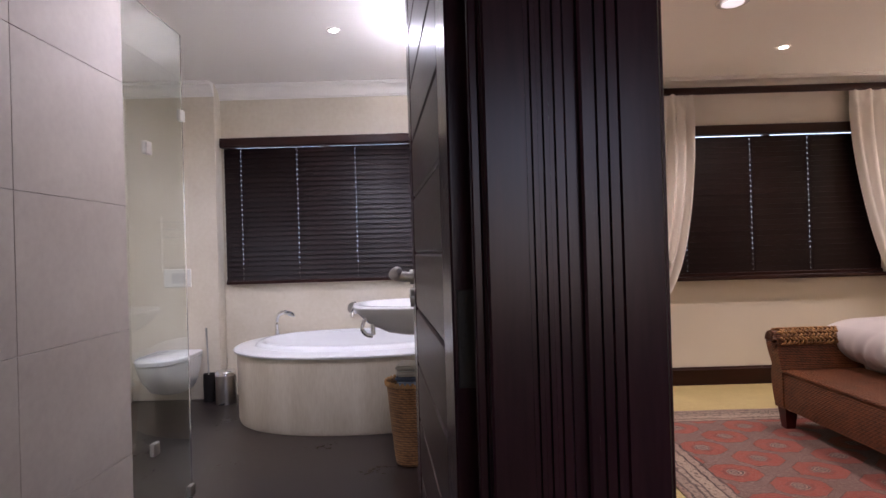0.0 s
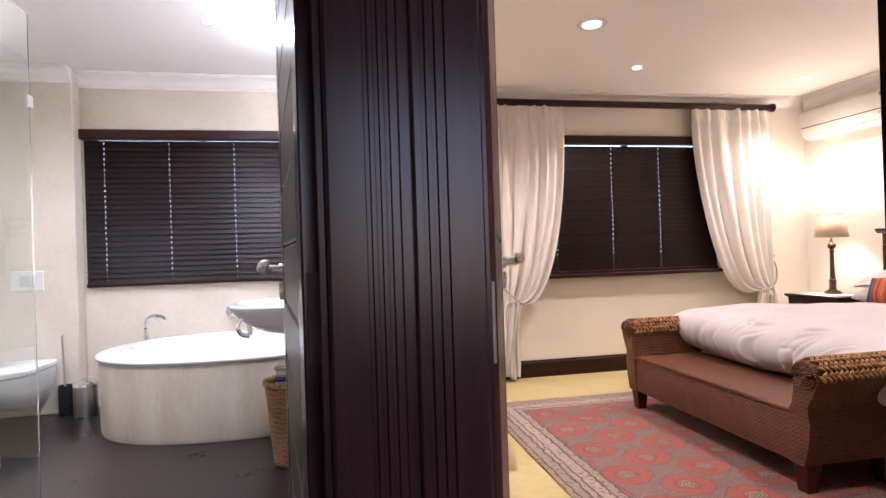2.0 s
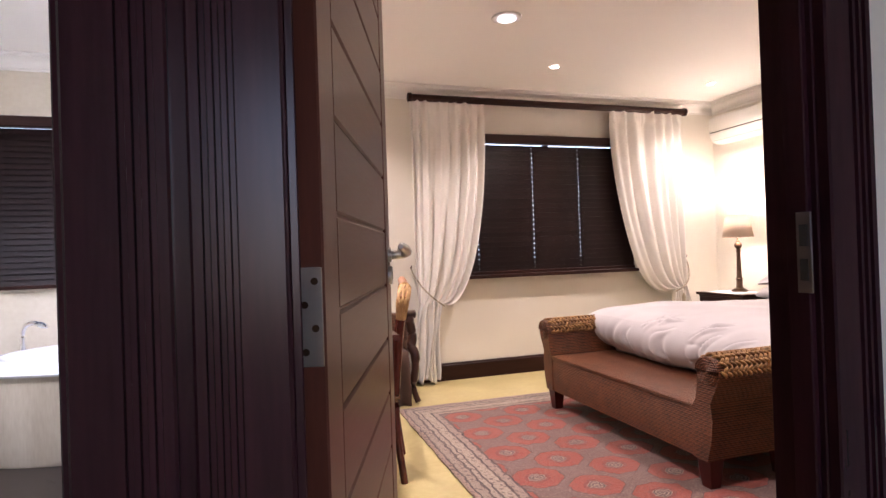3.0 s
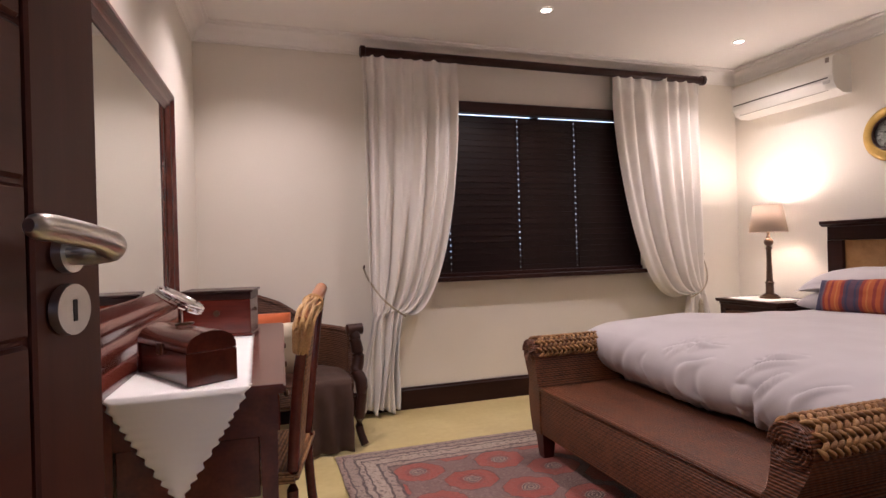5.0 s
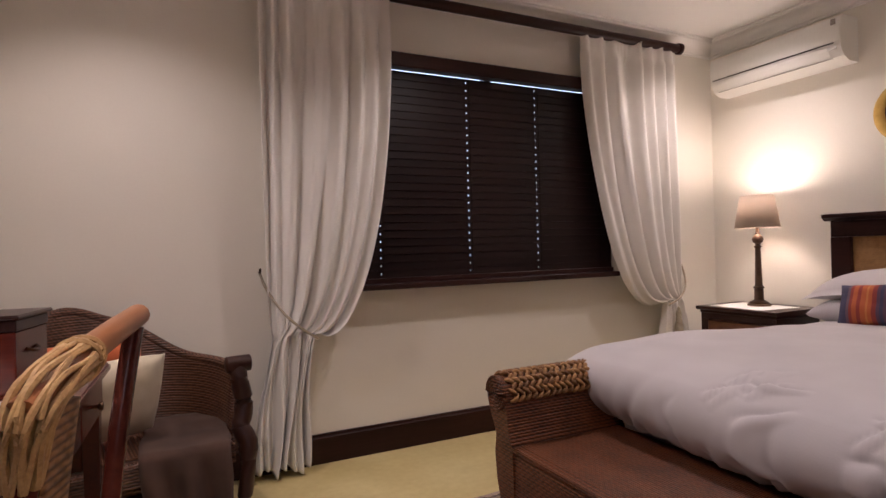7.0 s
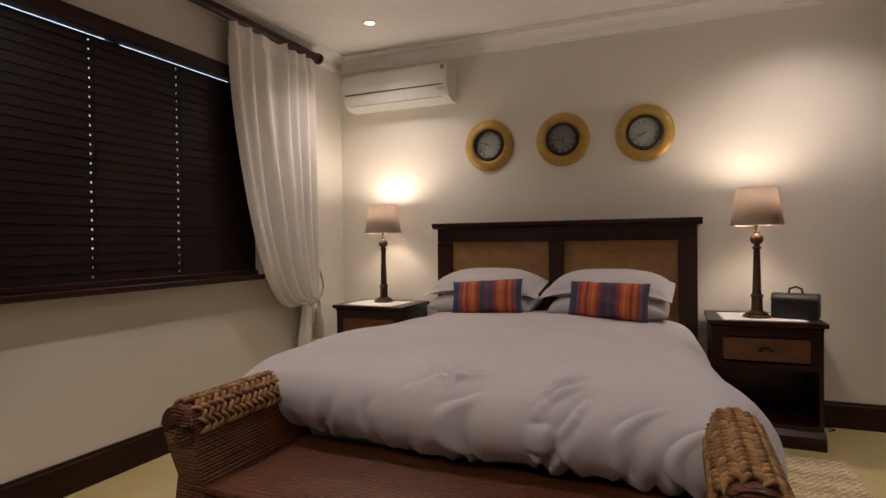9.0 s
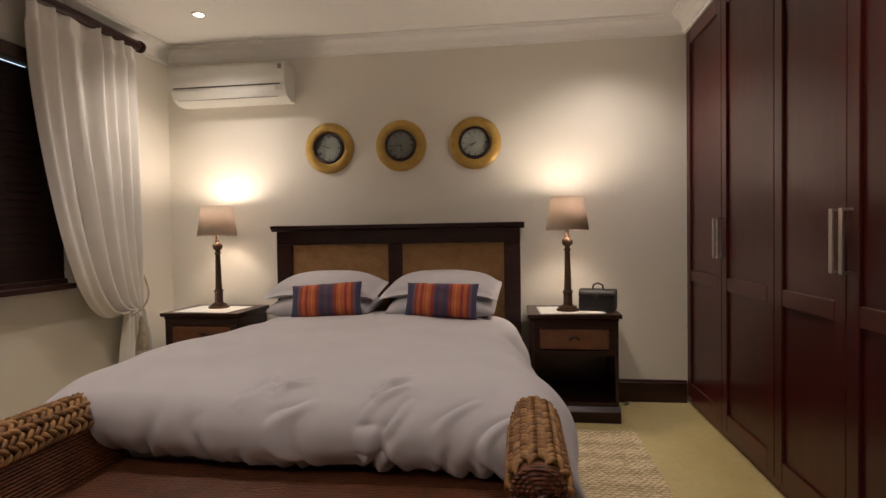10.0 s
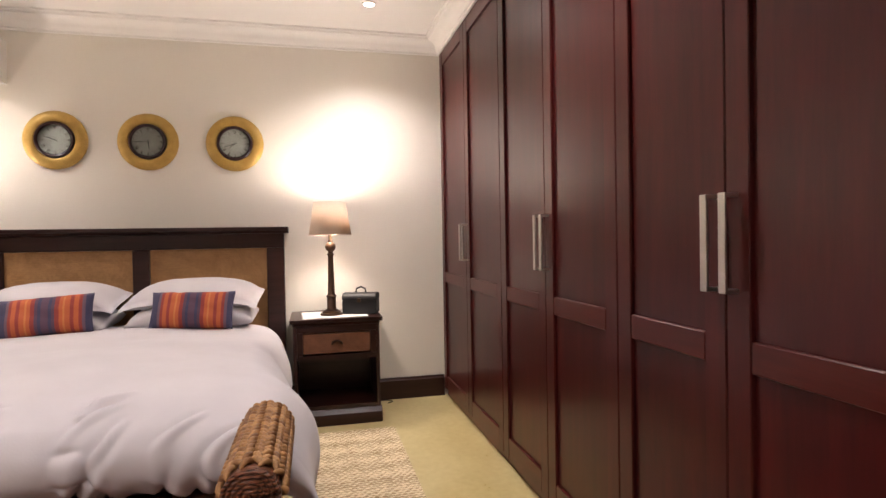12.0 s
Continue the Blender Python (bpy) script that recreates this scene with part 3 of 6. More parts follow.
def door_frame(name, x0, x1, label, hinge_left, stop_y):
    """x0, x1: the clear opening. Jamb linings with rebates, head, fluted architraves on the hall side, plain ones in the room."""
    f = thing(name, (0, 0, 0), label, "door frame", kind="structure")
    for s, x in ((1, x0), (-1, x1)):
        bm = boxed(min(x, x - s * 0.035), max(x, x - s * 0.035), HALL + 0.021, ROOM, 0, DOOR_H, bevel=0.002)
        box(bm, min(x, x + s * 0.012), max(x, x + s * 0.012), HALL + 0.03, stop_y, 0, DOOR_H - 0.012, bevel=0.002)
        part("jamb", bm, DARKWOOD, f, smooth=None)
        a = (x - s * 0.003, x - s * 0.103)
        bm = bmesh.new()
        inner = [x - s * (0.058 + 0.014 * k) for k in range(3)]
        architrave(bm, min(a), max(a), DOOR_H + 0.1, inner)
        part("architrave", bm, DARKWOOD, f, "dark fluted architrave board", smooth=None)
    bm = boxed(x0 - 0.035, x1 + 0.035, HALL + 0.021, ROOM, DOOR_H, DOOR_H + 0.035, bevel=0.002)
    part("head", bm, DARKWOOD_X, f, smooth=None)
    part("head_architrave", boxed(x0 + 0.005, x1 - 0.005, HALL, HALL + 0.02, DOOR_H + 0.005, DOOR_H + 0.1, bevel=0.003), DARKWOOD_X, f, smooth=None)
    return f


setting("trim_post", boxed(-0.002, 0.015, HALL + 0.014, HALL + 0.02, 0, DOOR_H + 0.1), DARKWOOD, "dark stained filler strip between the door frames", "trim")
bath_frame = door_frame("door_frame_bathroom", -0.94, -0.105, "dark stained wooden door frame with fluted architraves", False, 0.40)
bed_frame = door_frame("door_frame_bedroom", 0.118, 0.93, "dark stained wooden door frame with fluted architraves", True, 0.40)
part("strike_plate", boxed(0.914, 0.9175, 0.352, 0.378, 1.095, 1.225, bevel=0.001), DULLSTEEL, bed_frame, "steel strike plate")
# dark blocks on the plate stand for the shade inside its two holes
part("latch_hole_shade", boxed(0.913, 0.9155, 0.358, 0.372, 1.170, 1.205), GREYDARK, bed_frame)
part("bolt_hole_shade", boxed(0.913, 0.9155, 0.358, 0.372, 1.115, 1.150), GREYDARK, bed_frame)
part("hinge_plate", boxed(-0.138, -0.108, ROOM + 0.0005, ROOM + 0.003, 1.05, 1.19, bevel=0.001), BLACK, bath_frame, "bronze hinge plate")


def handle_set(leaf, x, side, back):
    """Lever handle on a round rose with a keyhole plate below. side: which face; back: the lever's way along the leaf."""
    y = side * 0.022
    z = 1.177
    part("rose", tube([(x, y, z), (x, y + side * 0.010, z)], 0.0205, 24), STEEL, leaf, "brushed steel rose", smooth=30)
    pts = [curve_at([(x, y, z), (x, y + side * 0.022, z + 0.001), (x - back * 0.003, y + side * 0.042, z + 0.003), (x + back * 0.012, y + side * 0.055, z + 0.007), (x + back * 0.045, y + side * 0.056, z + 0.014), (x + back * 0.085, y + side * 0.050, z + 0.020), (x + back * 0.112, y + side * 0.046, z + 0.022)], i / 24) for i in range(25)]
    part("lever", tube(pts, [0.0135] * 4 + [0.0145] * 6 + [0.0135] * 4 + [0.0120] * 8 + [0.0115, 0.010, 0.006], 18), STEEL, leaf, "brushed steel lever handle")
    part("keyhole_plate", tube([(x, y, z - 0.058), (x, y + side * 0.010, z - 0.058)], 0.026, 24), STEEL, leaf, "brushed steel keyhole plate", smooth=30)
    # no hole is cut: a dark block paints its shade
    part("keyhole", boxed(x - 0.003, x + 0.003, y + side * 0.009, y + side * 0.0108, z - 0.070, z - 0.048), GREYDARK, leaf, smooth=None)


def plank_door(name, hinge, turn, length, label, material, stile):
    """Leaf along +x from its hinge, with stiles and level planks, each with its own bevelled edges."""
    d = thing(name, hinge, label, "door", kind="structure", turn=turn)
    part("core", boxed(0.004, length - 0.004, -0.013, 0.013, 0.012, DOOR_H - 0.012), stile, d, smooth=None)
    w = 0.105
    part("stile", boxed(0, w, -0.02, 0.02, 0.008, DOOR_H - 0.006, bevel=0.003), stile, d, smooth=None)
    part("stile", boxed(length - w, length, -0.02, 0.02, 0.008, DOOR_H - 0.006, bevel=0.003), stile, d, smooth=None)
    z, step = 0.008, 0.1505
    z = 1.246 - 8 * step - 0.002
    plank = mesh_of("plank", boxed(w + 0.004, length - w - 0.004, -0.019, 0.019, 0.0025, step - 0.0025, bevel=0.004), material)
    first = z
    k = 0
    while first + k * step + step < DOOR_H:
        o = new("plank", plank)
        o.parent, o.location = d, (0, 0, first + k * step)
        k += 1
    part("top_rail", boxed(w + 0.004, length - w - 0.004, -0.019, 0.019, first + k * step + 0.002, DOOR_H - 0.006, bevel=0.003), material, d, smooth=None)
    for s in (1, -1):
        handle_set(d, length - 0.064, s, -1)
    return d


bed_turn = math.degrees(math.atan2(0.94, 0.29))
leaf_1 = plank_door("door_1", (0.147, ROOM + 0.015, 0), bed_turn - 0.6, 0.92, "brown stained plank door standing open with steel lever handle", DOORWOOD, DOORWOOD_Z)
part("hinge_plate", boxed(-0.0025, 0.001, -0.017, 0.017, 1.03, 1.165, bevel=0.001), STEEL, leaf_1, "steel hinge plate with four screws")
for k in range(4):
    zz, yy = 1.05 + 0.032 * k, 0.007 * (-1) ** k
    part("screw", tube([(-0.001, yy, zz), (-0.0035, yy, zz)], 0.0052, 10), BRONZE, leaf_1, smooth=30)
plank_door("door_2", (-0.125, ROOM + 0.006, 0), 97.0, 0.84, "dark stained plank bathroom door standing open with steel handle", DARKWOOD_X, DARKWOOD)


# ---- windows and blinds ----
def window(name, x0, x1, y, z0, z1, label):
    w = thing(name, (0, 0, 0), label, "window", kind="structure")
    yo = y + 0.07
    for a, b, c, d in ((x0, x1, z0, z0 + 0.05), (x0, x1, z1 - 0.012, z1), (x0, x0 + 0.05, z0 + 0.05, z1 - 0.012), (x1 - 0.05, x1, z0 + 0.05, z1 - 0.012)):
        part("window_frame", boxed(a, b, yo, yo + 0.06, c, d, bevel=0.004), DARKWOOD_X, w, smooth=None)
    xm = (x0 + x1) / 2
    part("mullion", boxed(xm - 0.025, xm + 0.025, yo, yo + 0.06, z0 + 0.05, z1 - 0.012, bevel=0.004), DARKWOOD, w, smooth=None)
    for a, b in ((x0 + 0.05, xm - 0.025), (xm + 0.025, x1 - 0.05)):
        g = part("pane", boxed(a, b, yo + 0.027, yo + 0.033, z0 + 0.05, z1 - 0.012), GLASS, w, smooth=None)
        g.visible_shadow = False
    return w


window("window_1", 1.90, 3.68, YW, 0.95, 2.288, "dark framed bedroom window behind a wooden blind")
window("window_2", -2.12, -0.30, BY1, 1.0, 2.3, "dark framed bathroom window behind a wooden blind")


def slat_mesh(length, holes, width=0.050):
    """One slat, slightly crowned, with a routed cord hole at each of the given places."""
    bm = bmesh.new()
    hw, hl, t = 0.0042, 0.0052, 0.0028
    xs = [0.0]
    for h in holes:
        xs += [h - hw, h + hw]
    xs.append(length)
    for i in range(0, len(xs), 2):
        box(bm, xs[i], xs[i + 1], -width / 2, width / 2, -t / 2, t / 2)
    for h in holes:
        box(bm, h - hw, h + hw, -width / 2, -hl, -t / 2, t / 2)
        box(bm, h - hw, h + hw, hl, width / 2, -t / 2, t / 2)
    return mesh_of("slat", bm, SLAT)


def venetian(name, x0, x1, y, z0, z1, label, holes, tilt, uneven, seed, gap):
    """Closed wooden blind: pelmet, slats, bottom rail, ladder cords."""
    rnd = random.Random(seed)
    b = thing(name, (x0, y, z0), label, "blind")
    L, H = x1 - x0, z1 - z0
    part("pelmet", prism([(-0.045, H - 0.085), (-0.05, H - 0.075), (-0.05, H - 0.008), (-0.04, H), (0.02, H), (0.02, H - 0.085)], "x", -0.02, L + 0.02), DARKWOOD_X, b, "dark wooden pelmet", smooth=None)
    part("bottom_rail", boxed(0, L, -0.026, 0.026, -0.0055, 0.022, bevel=0.003), DARKWOOD_X, b, smooth=None)
    me = slat_mesh(L, [h - x0 for h in holes])
    pitch, top = 0.0445, H - gap
    n = int((top - 0.045) / pitch)
    for k in range(n + 1):
        o = new("slat", me)
        o.parent = b
        a = tilt + rnd.uniform(-uneven, uneven)
        if k == n:
            a = tilt - 1
        o.matrix_local = pose(0, 0, 0.045 + k * (top - 0.045) / n, a, 0, 0)
    for h in holes:
        for dy in (-0.030, 0.030):
            part("ladder_cord", tube([(h - x0 + 0.006, dy * 0.9, 0.02), (h - x0 + 0.006, dy * 0.9, H - 0.08)], 0.0012, 5), SLAT, b)
    return b


venetian("venetian_blind", 1.87, 3.71, YW - 0.015, 0.965, 2.285, "dark brown wooden venetian blind, fully closed", (2.0, 2.58, 3.09, 3.58), 84.0, 0.8, 3, 0.122)
venetian("venetian_blind", -2.12, -0.30, BY1 - 0.03, 1.01, 2.325, "dark brown wooden venetian blind, almost closed", (-1.97, -1.46, -0.93, -0.42), 71.0, 1.8, 4, 0.113)
sill = setting("trim_sill", boxed(1.85, 3.73, YW - 0.085, YW + 0.15, 0.925, 0.958, bevel=0.006), DARKWOOD_X, "dark stained wooden window sill under the blind", "sill")
setting("trim_sill_bath", boxed(-2.12, -0.30, BY1 - 0.01, BY1 + 0.2, 0.985, 1.003, bevel=0.003), BATHWALL, "beige plastered window sill", "sill")

# ---- ceiling lights ----
def downlight(x, y, z, lens, label):
    d = thing("ceiling_downlight", (x, y, z), label, "downlight", "recessed ceiling spots")
    part("ring", lathe([(0.030, -0.001), (0.030, -0.006), (0.036, -0.009), (0.045, -0.007), (0.047, -0.0005)], 28), PLASTIC, d, "white trim ring")
    part("lens", lathe([(0, -0.004), (0.0305, -0.004), (0.0305, -0.001)], 24), lens, d, "glowing lamp lens")
    return d


for x, y in ((2.43, 3.81), (4.16, 3.935), (4.23, 1.27), (2.43, 1.27), (0.72, 3.83), (0.66, 2.35)):
    downlight(x, y, CZ, LENS_WARM, "lit round downlight with white rim in the ceiling")
    lamp("SPOT", "spot_bedroom", (x, y, CZ - 0.03), BEDROOM_SPOT * (1.45 if y == 2.35 else 1), WARM, 0.022, (x, y, 0), 126, 1.0)
# the second spot is added, out of view, to brighten the tiled shower wall
for x, y in ((-0.87, 3.5), (-0.80, 1.95), (-2.3, 2.6)):
    downlight(x, y, BCZ, LENS_COOL, "lit round downlight with white rim in the bathroom ceiling")
    lamp("SPOT", "spot_bathroom", (x, y, BCZ - 0.03), BATH_SPOT, COOL, 0.03, (x, y, 0), 165, 0.8)
vent = thing("ceiling_light", (1.63, 3.0, CZ), "round flush white ceiling light with softly lit disc", "ceiling light")
part("flange", lathe([(0.02, -0.004), (0.06, -0.006), (0.085, -0.012), (0.095, -0.008), (0.098, -0.0005)], 36), CERAMIC, vent)
part("disc", lathe([(0, -0.022), (0.05, -0.021), (0.062, -0.016), (0.05, -0.012), (0, -0.012)], 36), LENS_SOFT, vent)
lamp("AREA", "hall_window_daylight", (0.5, -2.15, 1.5), 1.7, (0.46, 0.62, 1.0), 0.9, (0.5, 0, 1.45))
wl = thing("wall_light", (BX1 - 0.012, 3.32, 2.42), "lit white uplighter on the wall above the washbasin", "wall light")
part("backplate", boxed(-0.012, -0.0005, -0.07, 0.07, -0.09, 0.03, bevel=0.004), PLASTIC, wl, smooth=None)
part("trough", prism([(-0.013, -0.07), (-0.075, -0.02), (-0.095, 0.03), (-0.088, 0.03), (-0.070, -0.012), (-0.013, -0.058)], "y", -0.13, 0.13), CERAMIC, wl, "white curved trough", smooth=35)
part("tube_lamp", tube([(-0.045, -0.11, 0.0), (-0.045, 0.11, 0.0)], 0.011, 12), LENS_COOL, wl, "lit lamp tube").visible_shadow = False
lamp("POINT", "uplight_bathroom", (BX1 - 0.062, 3.32, 2.45), 16.0, COOL, 0.04)


# ---- wardrobes ----
def wardrobe(x0, x1, label):
    w = thing("wardrobe", ((x0 + x1) / 2, 0.35, 0), label, "wardrobe", "row of built-in wardrobes")
    h, half = 2.585, (x1 - x0) / 2
    bm = boxed(-half + 0.001, half - 0.001, -0.33, 0.312, 0.06, h)
    part("carcass", bm, MAHOGANY, w, smooth=None)
    part("plinth", boxed(-half + 0.001, half - 0.001, -0.30, 0.315, 0, 0.058, bevel=0.002), MAHOGANY_X, w, smooth=None)
    for s, (a, b) in ((1, (-half + 0.002, -0.0015)), (-1, (0.0015, half - 0.002))):
        y, r = 0.34, 0.075
        d = part("door", boxed(a + 0.01, b - 0.01, 0.314, 0.327, 0.07, h - 0.01), MAHOGANY, w, smooth=None)
        for p0, p1 in ((a, a + r), (b - r, b)):
            part("door_stile", boxed(p0, p1, 0.3135, y, 0.062, h - 0.003, bevel=0.003), MAHOGANY, d, smooth=None)
        for q0, q1 in ((0.062, 0.062 + 0.10), (0.87, 0.945), (h - 0.10, h - 0.003)):
            part("door_rail", boxed(a + r + 0.0005, b - r - 0.0005, 0.3135, y - 0.001, q0, q1, bevel=0.003), MAHOGANY_X, d, smooth=None)
        hx = (b if s == 1 else a) - s * 0.030
        bm = boxed(hx - 0.012, hx + 0.012, y + 0.030, y + 0.038, 1.052, 1.288, bevel=0.0015)
        box(bm, hx - 0.0115, hx + 0.0115, y - 0.001, y + 0.031, 1.053, 1.062)
        box(bm, hx - 0.0115, hx + 0.0115, y - 0.001, y + 0.031, 1.278, 1.287)
        part("handle", bm, STEEL, d, "flat brushed steel bar handle", smooth=None)
    return w


for a, b in ((3.43, 4.775), (2.285, 3.43), (1.305, 2.285)):
    wardrobe(a, b, "tall mahogany double-door wardrobe with flat steel handles")


# ---- bed ----
def headboard():
    hb = thing("headboard", (4.70, 2.75, 0), "dark wooden headboard with two woven cane panels", "headboard")
    W = 0.905
    part("cap", prism([(0.07, 1.255), (-0.055, 1.255), (-0.075, 1.27), (-0.085, 1.275), (-0.085, 1.297), (0.085, 1.297), (0.085, 1.255)], "y", -W - 0.03, W + 0.03), BEDWOOD, hb, "dark moulded cap rail", smooth=None)
    part("top_rail", boxed(-0.045, 0.04, -W, W, 1.155, 1.254, bevel=0.003), BEDWOOD, hb, smooth=None)
    for a, b in ((-W, -W + 0.115), (-0.05, 0.05), (W - 0.115, W)):
        part("post", boxed(-0.048, 0.042, a, b, 0, 1.154, bevel=0.003), BEDWOOD, hb, smooth=None)
    part("bottom_rail", boxed(-0.04, 0.035, -W + 0.116, W - 0.116, 0.35, 0.5, bevel=0.003), BEDWOOD, hb, smooth=None)
    for a, b in ((-W + 0.116, -0.051), (0.051, W - 0.116)):
        part("cane_panel", boxed(-0.022, -0.012, a, b, 0.5, 1.154), CANE, hb, "honey-coloured woven cane panel", smooth=None)
    return hb


headboard()
bed = thing("bed_base", (3.45, 2.72, 0), "bed base and mattress under white bedding", "bed")
part("base", boxed(-0.78, 1.15, -0.80, 0.80, 0.10, 0.34, bevel=0.02, seg=2), BEDWOOD, bed)
part("mattress", boxed(-0.80, 1.15, -0.80, 0.80, 0.341, 0.55, bevel=0.05, seg=3), COTTON, bed, "white mattress")
for sx in (-0.70, 1.0):
    for sy in (-0.75, 0.75):
        part("leg", boxed(sx - 0.03, sx + 0.03, sy - 0.03, sy + 0.03, 0, 0.10, bevel=0.004), BEDWOOD, bed, smooth=None)


def duvet():
    """A plump quilt: its foot end falls on the bench in gathers, its sides hang low."""
    side = [(-1.12, 0.24), (-1.14, 0.36), (-1.11, 0.49), (-1.00, 0.60), (-0.81, 0.655), (-0.42, 0.68), (0, 0.685), (0.42, 0.68), (0.83, 0.665), (1.01, 0.61), (1.10, 0.50), (1.12, 0.36), (1.10, 0.24)]
    foot = [(2.51, 0.425), (2.450, 0.45), (2.408, 0.515), (2.425, 0.595), (2.495, 0.662), (2.63, 0.712), (2.88, 0.73), (3.3, 0.725), (3.8, 0.705), (4.2, 0.70), (4.36, 0.695), (4.42, 0.62)]
    N, K = 440, 440
    rnd = random.Random(12)
    gathers = []                       # creases that rise from the hem: place, lean, depth, reach, width
    y = 1.86
    while y < 3.34:
        gathers.append((y, rnd.uniform(-0.55, 0.15), rnd.uniform(0.016, 0.032), rnd.uniform(0.10, 0.24), rnd.uniform(0.010, 0.017)))
        y += rnd.choice((0.07, 0.10, 0.15, 0.19))
    puckers = []                       # short slanted folds in two loose clusters
    for cx, cy, count, spread in ((2.56, 2.74, 7, 0.085), (2.55, 2.36, 8, 0.10), (2.50, 2.10, 3, 0.09), (2.50, 3.05, 2, 0.10)):
        for _ in range(count):
            ang = rnd.choice((rnd.gauss(-0.95, 0.2), rnd.gauss(-0.55, 0.2), rnd.gauss(-1.35, 0.15)))
            puckers.append((cx + rnd.uniform(-spread, spread) - 0.06, cy + rnd.uniform(-spread, spread), math.cos(ang), math.sin(ang), rnd.uniform(0.08, 0.22), rnd.uniform(0.008, 0.013), rnd.uniform(0.012, 0.022)))
    line = [curve_at(foot, (i / N) ** 1.15) for i in range(N + 1)]
    run = [0.0]
    for p, q in zip(line, line[1:]):
        run.append(run[-1] + math.dist(p, q))
    rows = []
    for i, (fx, fz) in enumerate(line):
        t, a = (i / N) ** 1.15, run[i]
        p, q = line[max(i - 1, 0)], line[min(i + 1, N)]
        ln = math.dist(p, q)
        nx, nz = -(q[1] - p[1]) / ln, (q[0] - p[0]) / ln
        row = []
        for j in range(K + 1):
            sy, sz = curve_at(side, j / K)
            drop = 0.685 - sz
            wide = 0.865 + 0.175 * max(0, 1 - t / 0.7) ** 0.7 - 0.04 * max(0, 1 - t * 5)
            sy = math.copysign(abs(sy) ** (1 - 0.32 * t), sy)
            flare = 0.045 * math.exp(-((fx - 2.82) / 0.22) ** 2) * max(0, -sy) ** 3
            x, y = fx, 2.72 + sy * wide * (0.955 if sy < 0 else 0.965 - 0.115 * (1 - t)) - flare
            z = fz - drop * (0.55 + 0.45 * min(1, t * 3))
            edge = max(0.0, 1 - t / 0.35)
            far = max(0.0, min(1.0, (y - 2.7) / 0.6))
            x += (0.045 + 0.055 * far) * edge
            z += 0.035 * far * min(1, t * 6) * max(0, 1 - t * 1.2)
            q3 = Vector((x, y, 0.3))
            soft = noise.noise(q3 * 2.3) * 0.016 + noise.noise(q3 * 5.0 + Vector((7, 3, 1))) * 0.007
            bulge = 0.016 * noise.noise(Vector((y * 3.6, 2.0, a * 1.5))) * edge
            d = 0.0
            for y0, lean, deep, reach, w in gathers:
                ww = w + 0.085 * a
                u = (y - y0 - lean * a) / ww
                if -4 < u < 4 and a < 3 * reach:
                    d += deep * math.exp(-(a / reach) ** 1.5) * (0.45 * math.exp(-(u - 1.7) ** 2) + 0.45 * math.exp(-(u + 1.7) ** 2) - math.exp(-u * u))
            for px, py, dx, dy, length, w, amp in puckers:
                off = (-(x - px) * dy + (y - py) * dx) / w
                if -3 < off < 4:
                    k = ((x - px) * dx + (y - py) * dy) / length
                    if 0 < k < 1:
                        d += amp * math.sin(math.pi * k ** 0.75) * (math.exp(-off * off) - 0.6 * math.exp(-((off - 1.6) / 0.9) ** 2))
            d = 0.030 * math.tanh(d / 0.030) + bulge + soft
            x += nx * d
            z += nz * d
            y += 0.018 * math.sin(x * 9 + noise.noise(Vector((x * 2, 0, 5))) * 3) * (abs(sy) / 1.12) ** 6
            if t > 0.7:
                room = 0.90 + 0.6 * (1 - t)
                y = 2.72 + max(-room, min(room, y - 2.72))
            if x < 2.60 and abs(y - 2.58) < 0.82:
                z = max(z, 0.416)
            row.append((x, y, max(z, 0.03)))
        rows.append(row)
    ob = part("duvet", sheet(rows), COTTON, smooth=180, thick=0.012)
    return tagged(ob, "rumpled white cotton duvet spread over the bed", "duvet")


duvet()


def cushion_mesh(w, h, d, power=2.6, flange=0.0, seed=0, droop=0.0, waist=1.0, n=40, m=28):
    """Pillow lying in its own yz plane, thickness along x."""
    rows = []
    bm = bmesh.new()
    for sgn in (1, -1):
        rows = []
        for i in range(n + 1):
            row = []
            for j in range(m + 1):
                u, v = -1 + 2 * i / n, -1 + 2 * j / m
                ku, kv = max(0, 1 - abs(u / (1 - flange)) ** power) if abs(u) < 1 - flange else 0, max(0, 1 - abs(v / (1 - flange)) ** power) if abs(v) < 1 - flange else 0
                t = d / 2 * (ku * kv) ** 0.55
                pin = 1 - 0.06 * v * v * u * u
                y, z = w / 2 * u * (1 - 0.05 * waist * (1 - v * v) * abs(u) ** 3), h / 2 * v * (1 - 0.07 * waist * (1 - u * u) * abs(v) ** 3)
                nz = noise.noise(Vector((u * 2.2 + seed, v * 2.2, sgn))) * 0.10 + noise.noise(Vector((u * 6 + seed, v * 5, sgn * 2))) * 0.035
                row.append((sgn * t * (1 + nz) + (0.004 * sgn) + droop * abs(u) ** 3.5 + droop * 0.5 * abs(min(0, v)) ** 3, y * pin, z * pin + 0.004 * noise.noise(Vector((u * 5, seed, 3)))))
            rows.append(row)
        sheet(rows, bm)
    bmesh.ops.remove_doubles(bm, verts=bm.verts, dist=0.0085)
    bmesh.ops.recalc_face_normals(bm, faces=bm.faces)
    return bm


def cushion(name, at, tilt, turn, size, material, label, category, flange=0.0, seed=0, group="", droop=0.0, roll=0.0, waist=1.0):
    ob = part(name, cushion_mesh(*size, flange=flange, seed=seed, droop=droop, waist=waist), material, smooth=180)
    ob.matrix_world = Matrix.Translation(at) @ Euler((radians(roll), radians(tilt), radians(turn))).to_matrix().to_4x4()
    return tagged(ob, label, category, group)


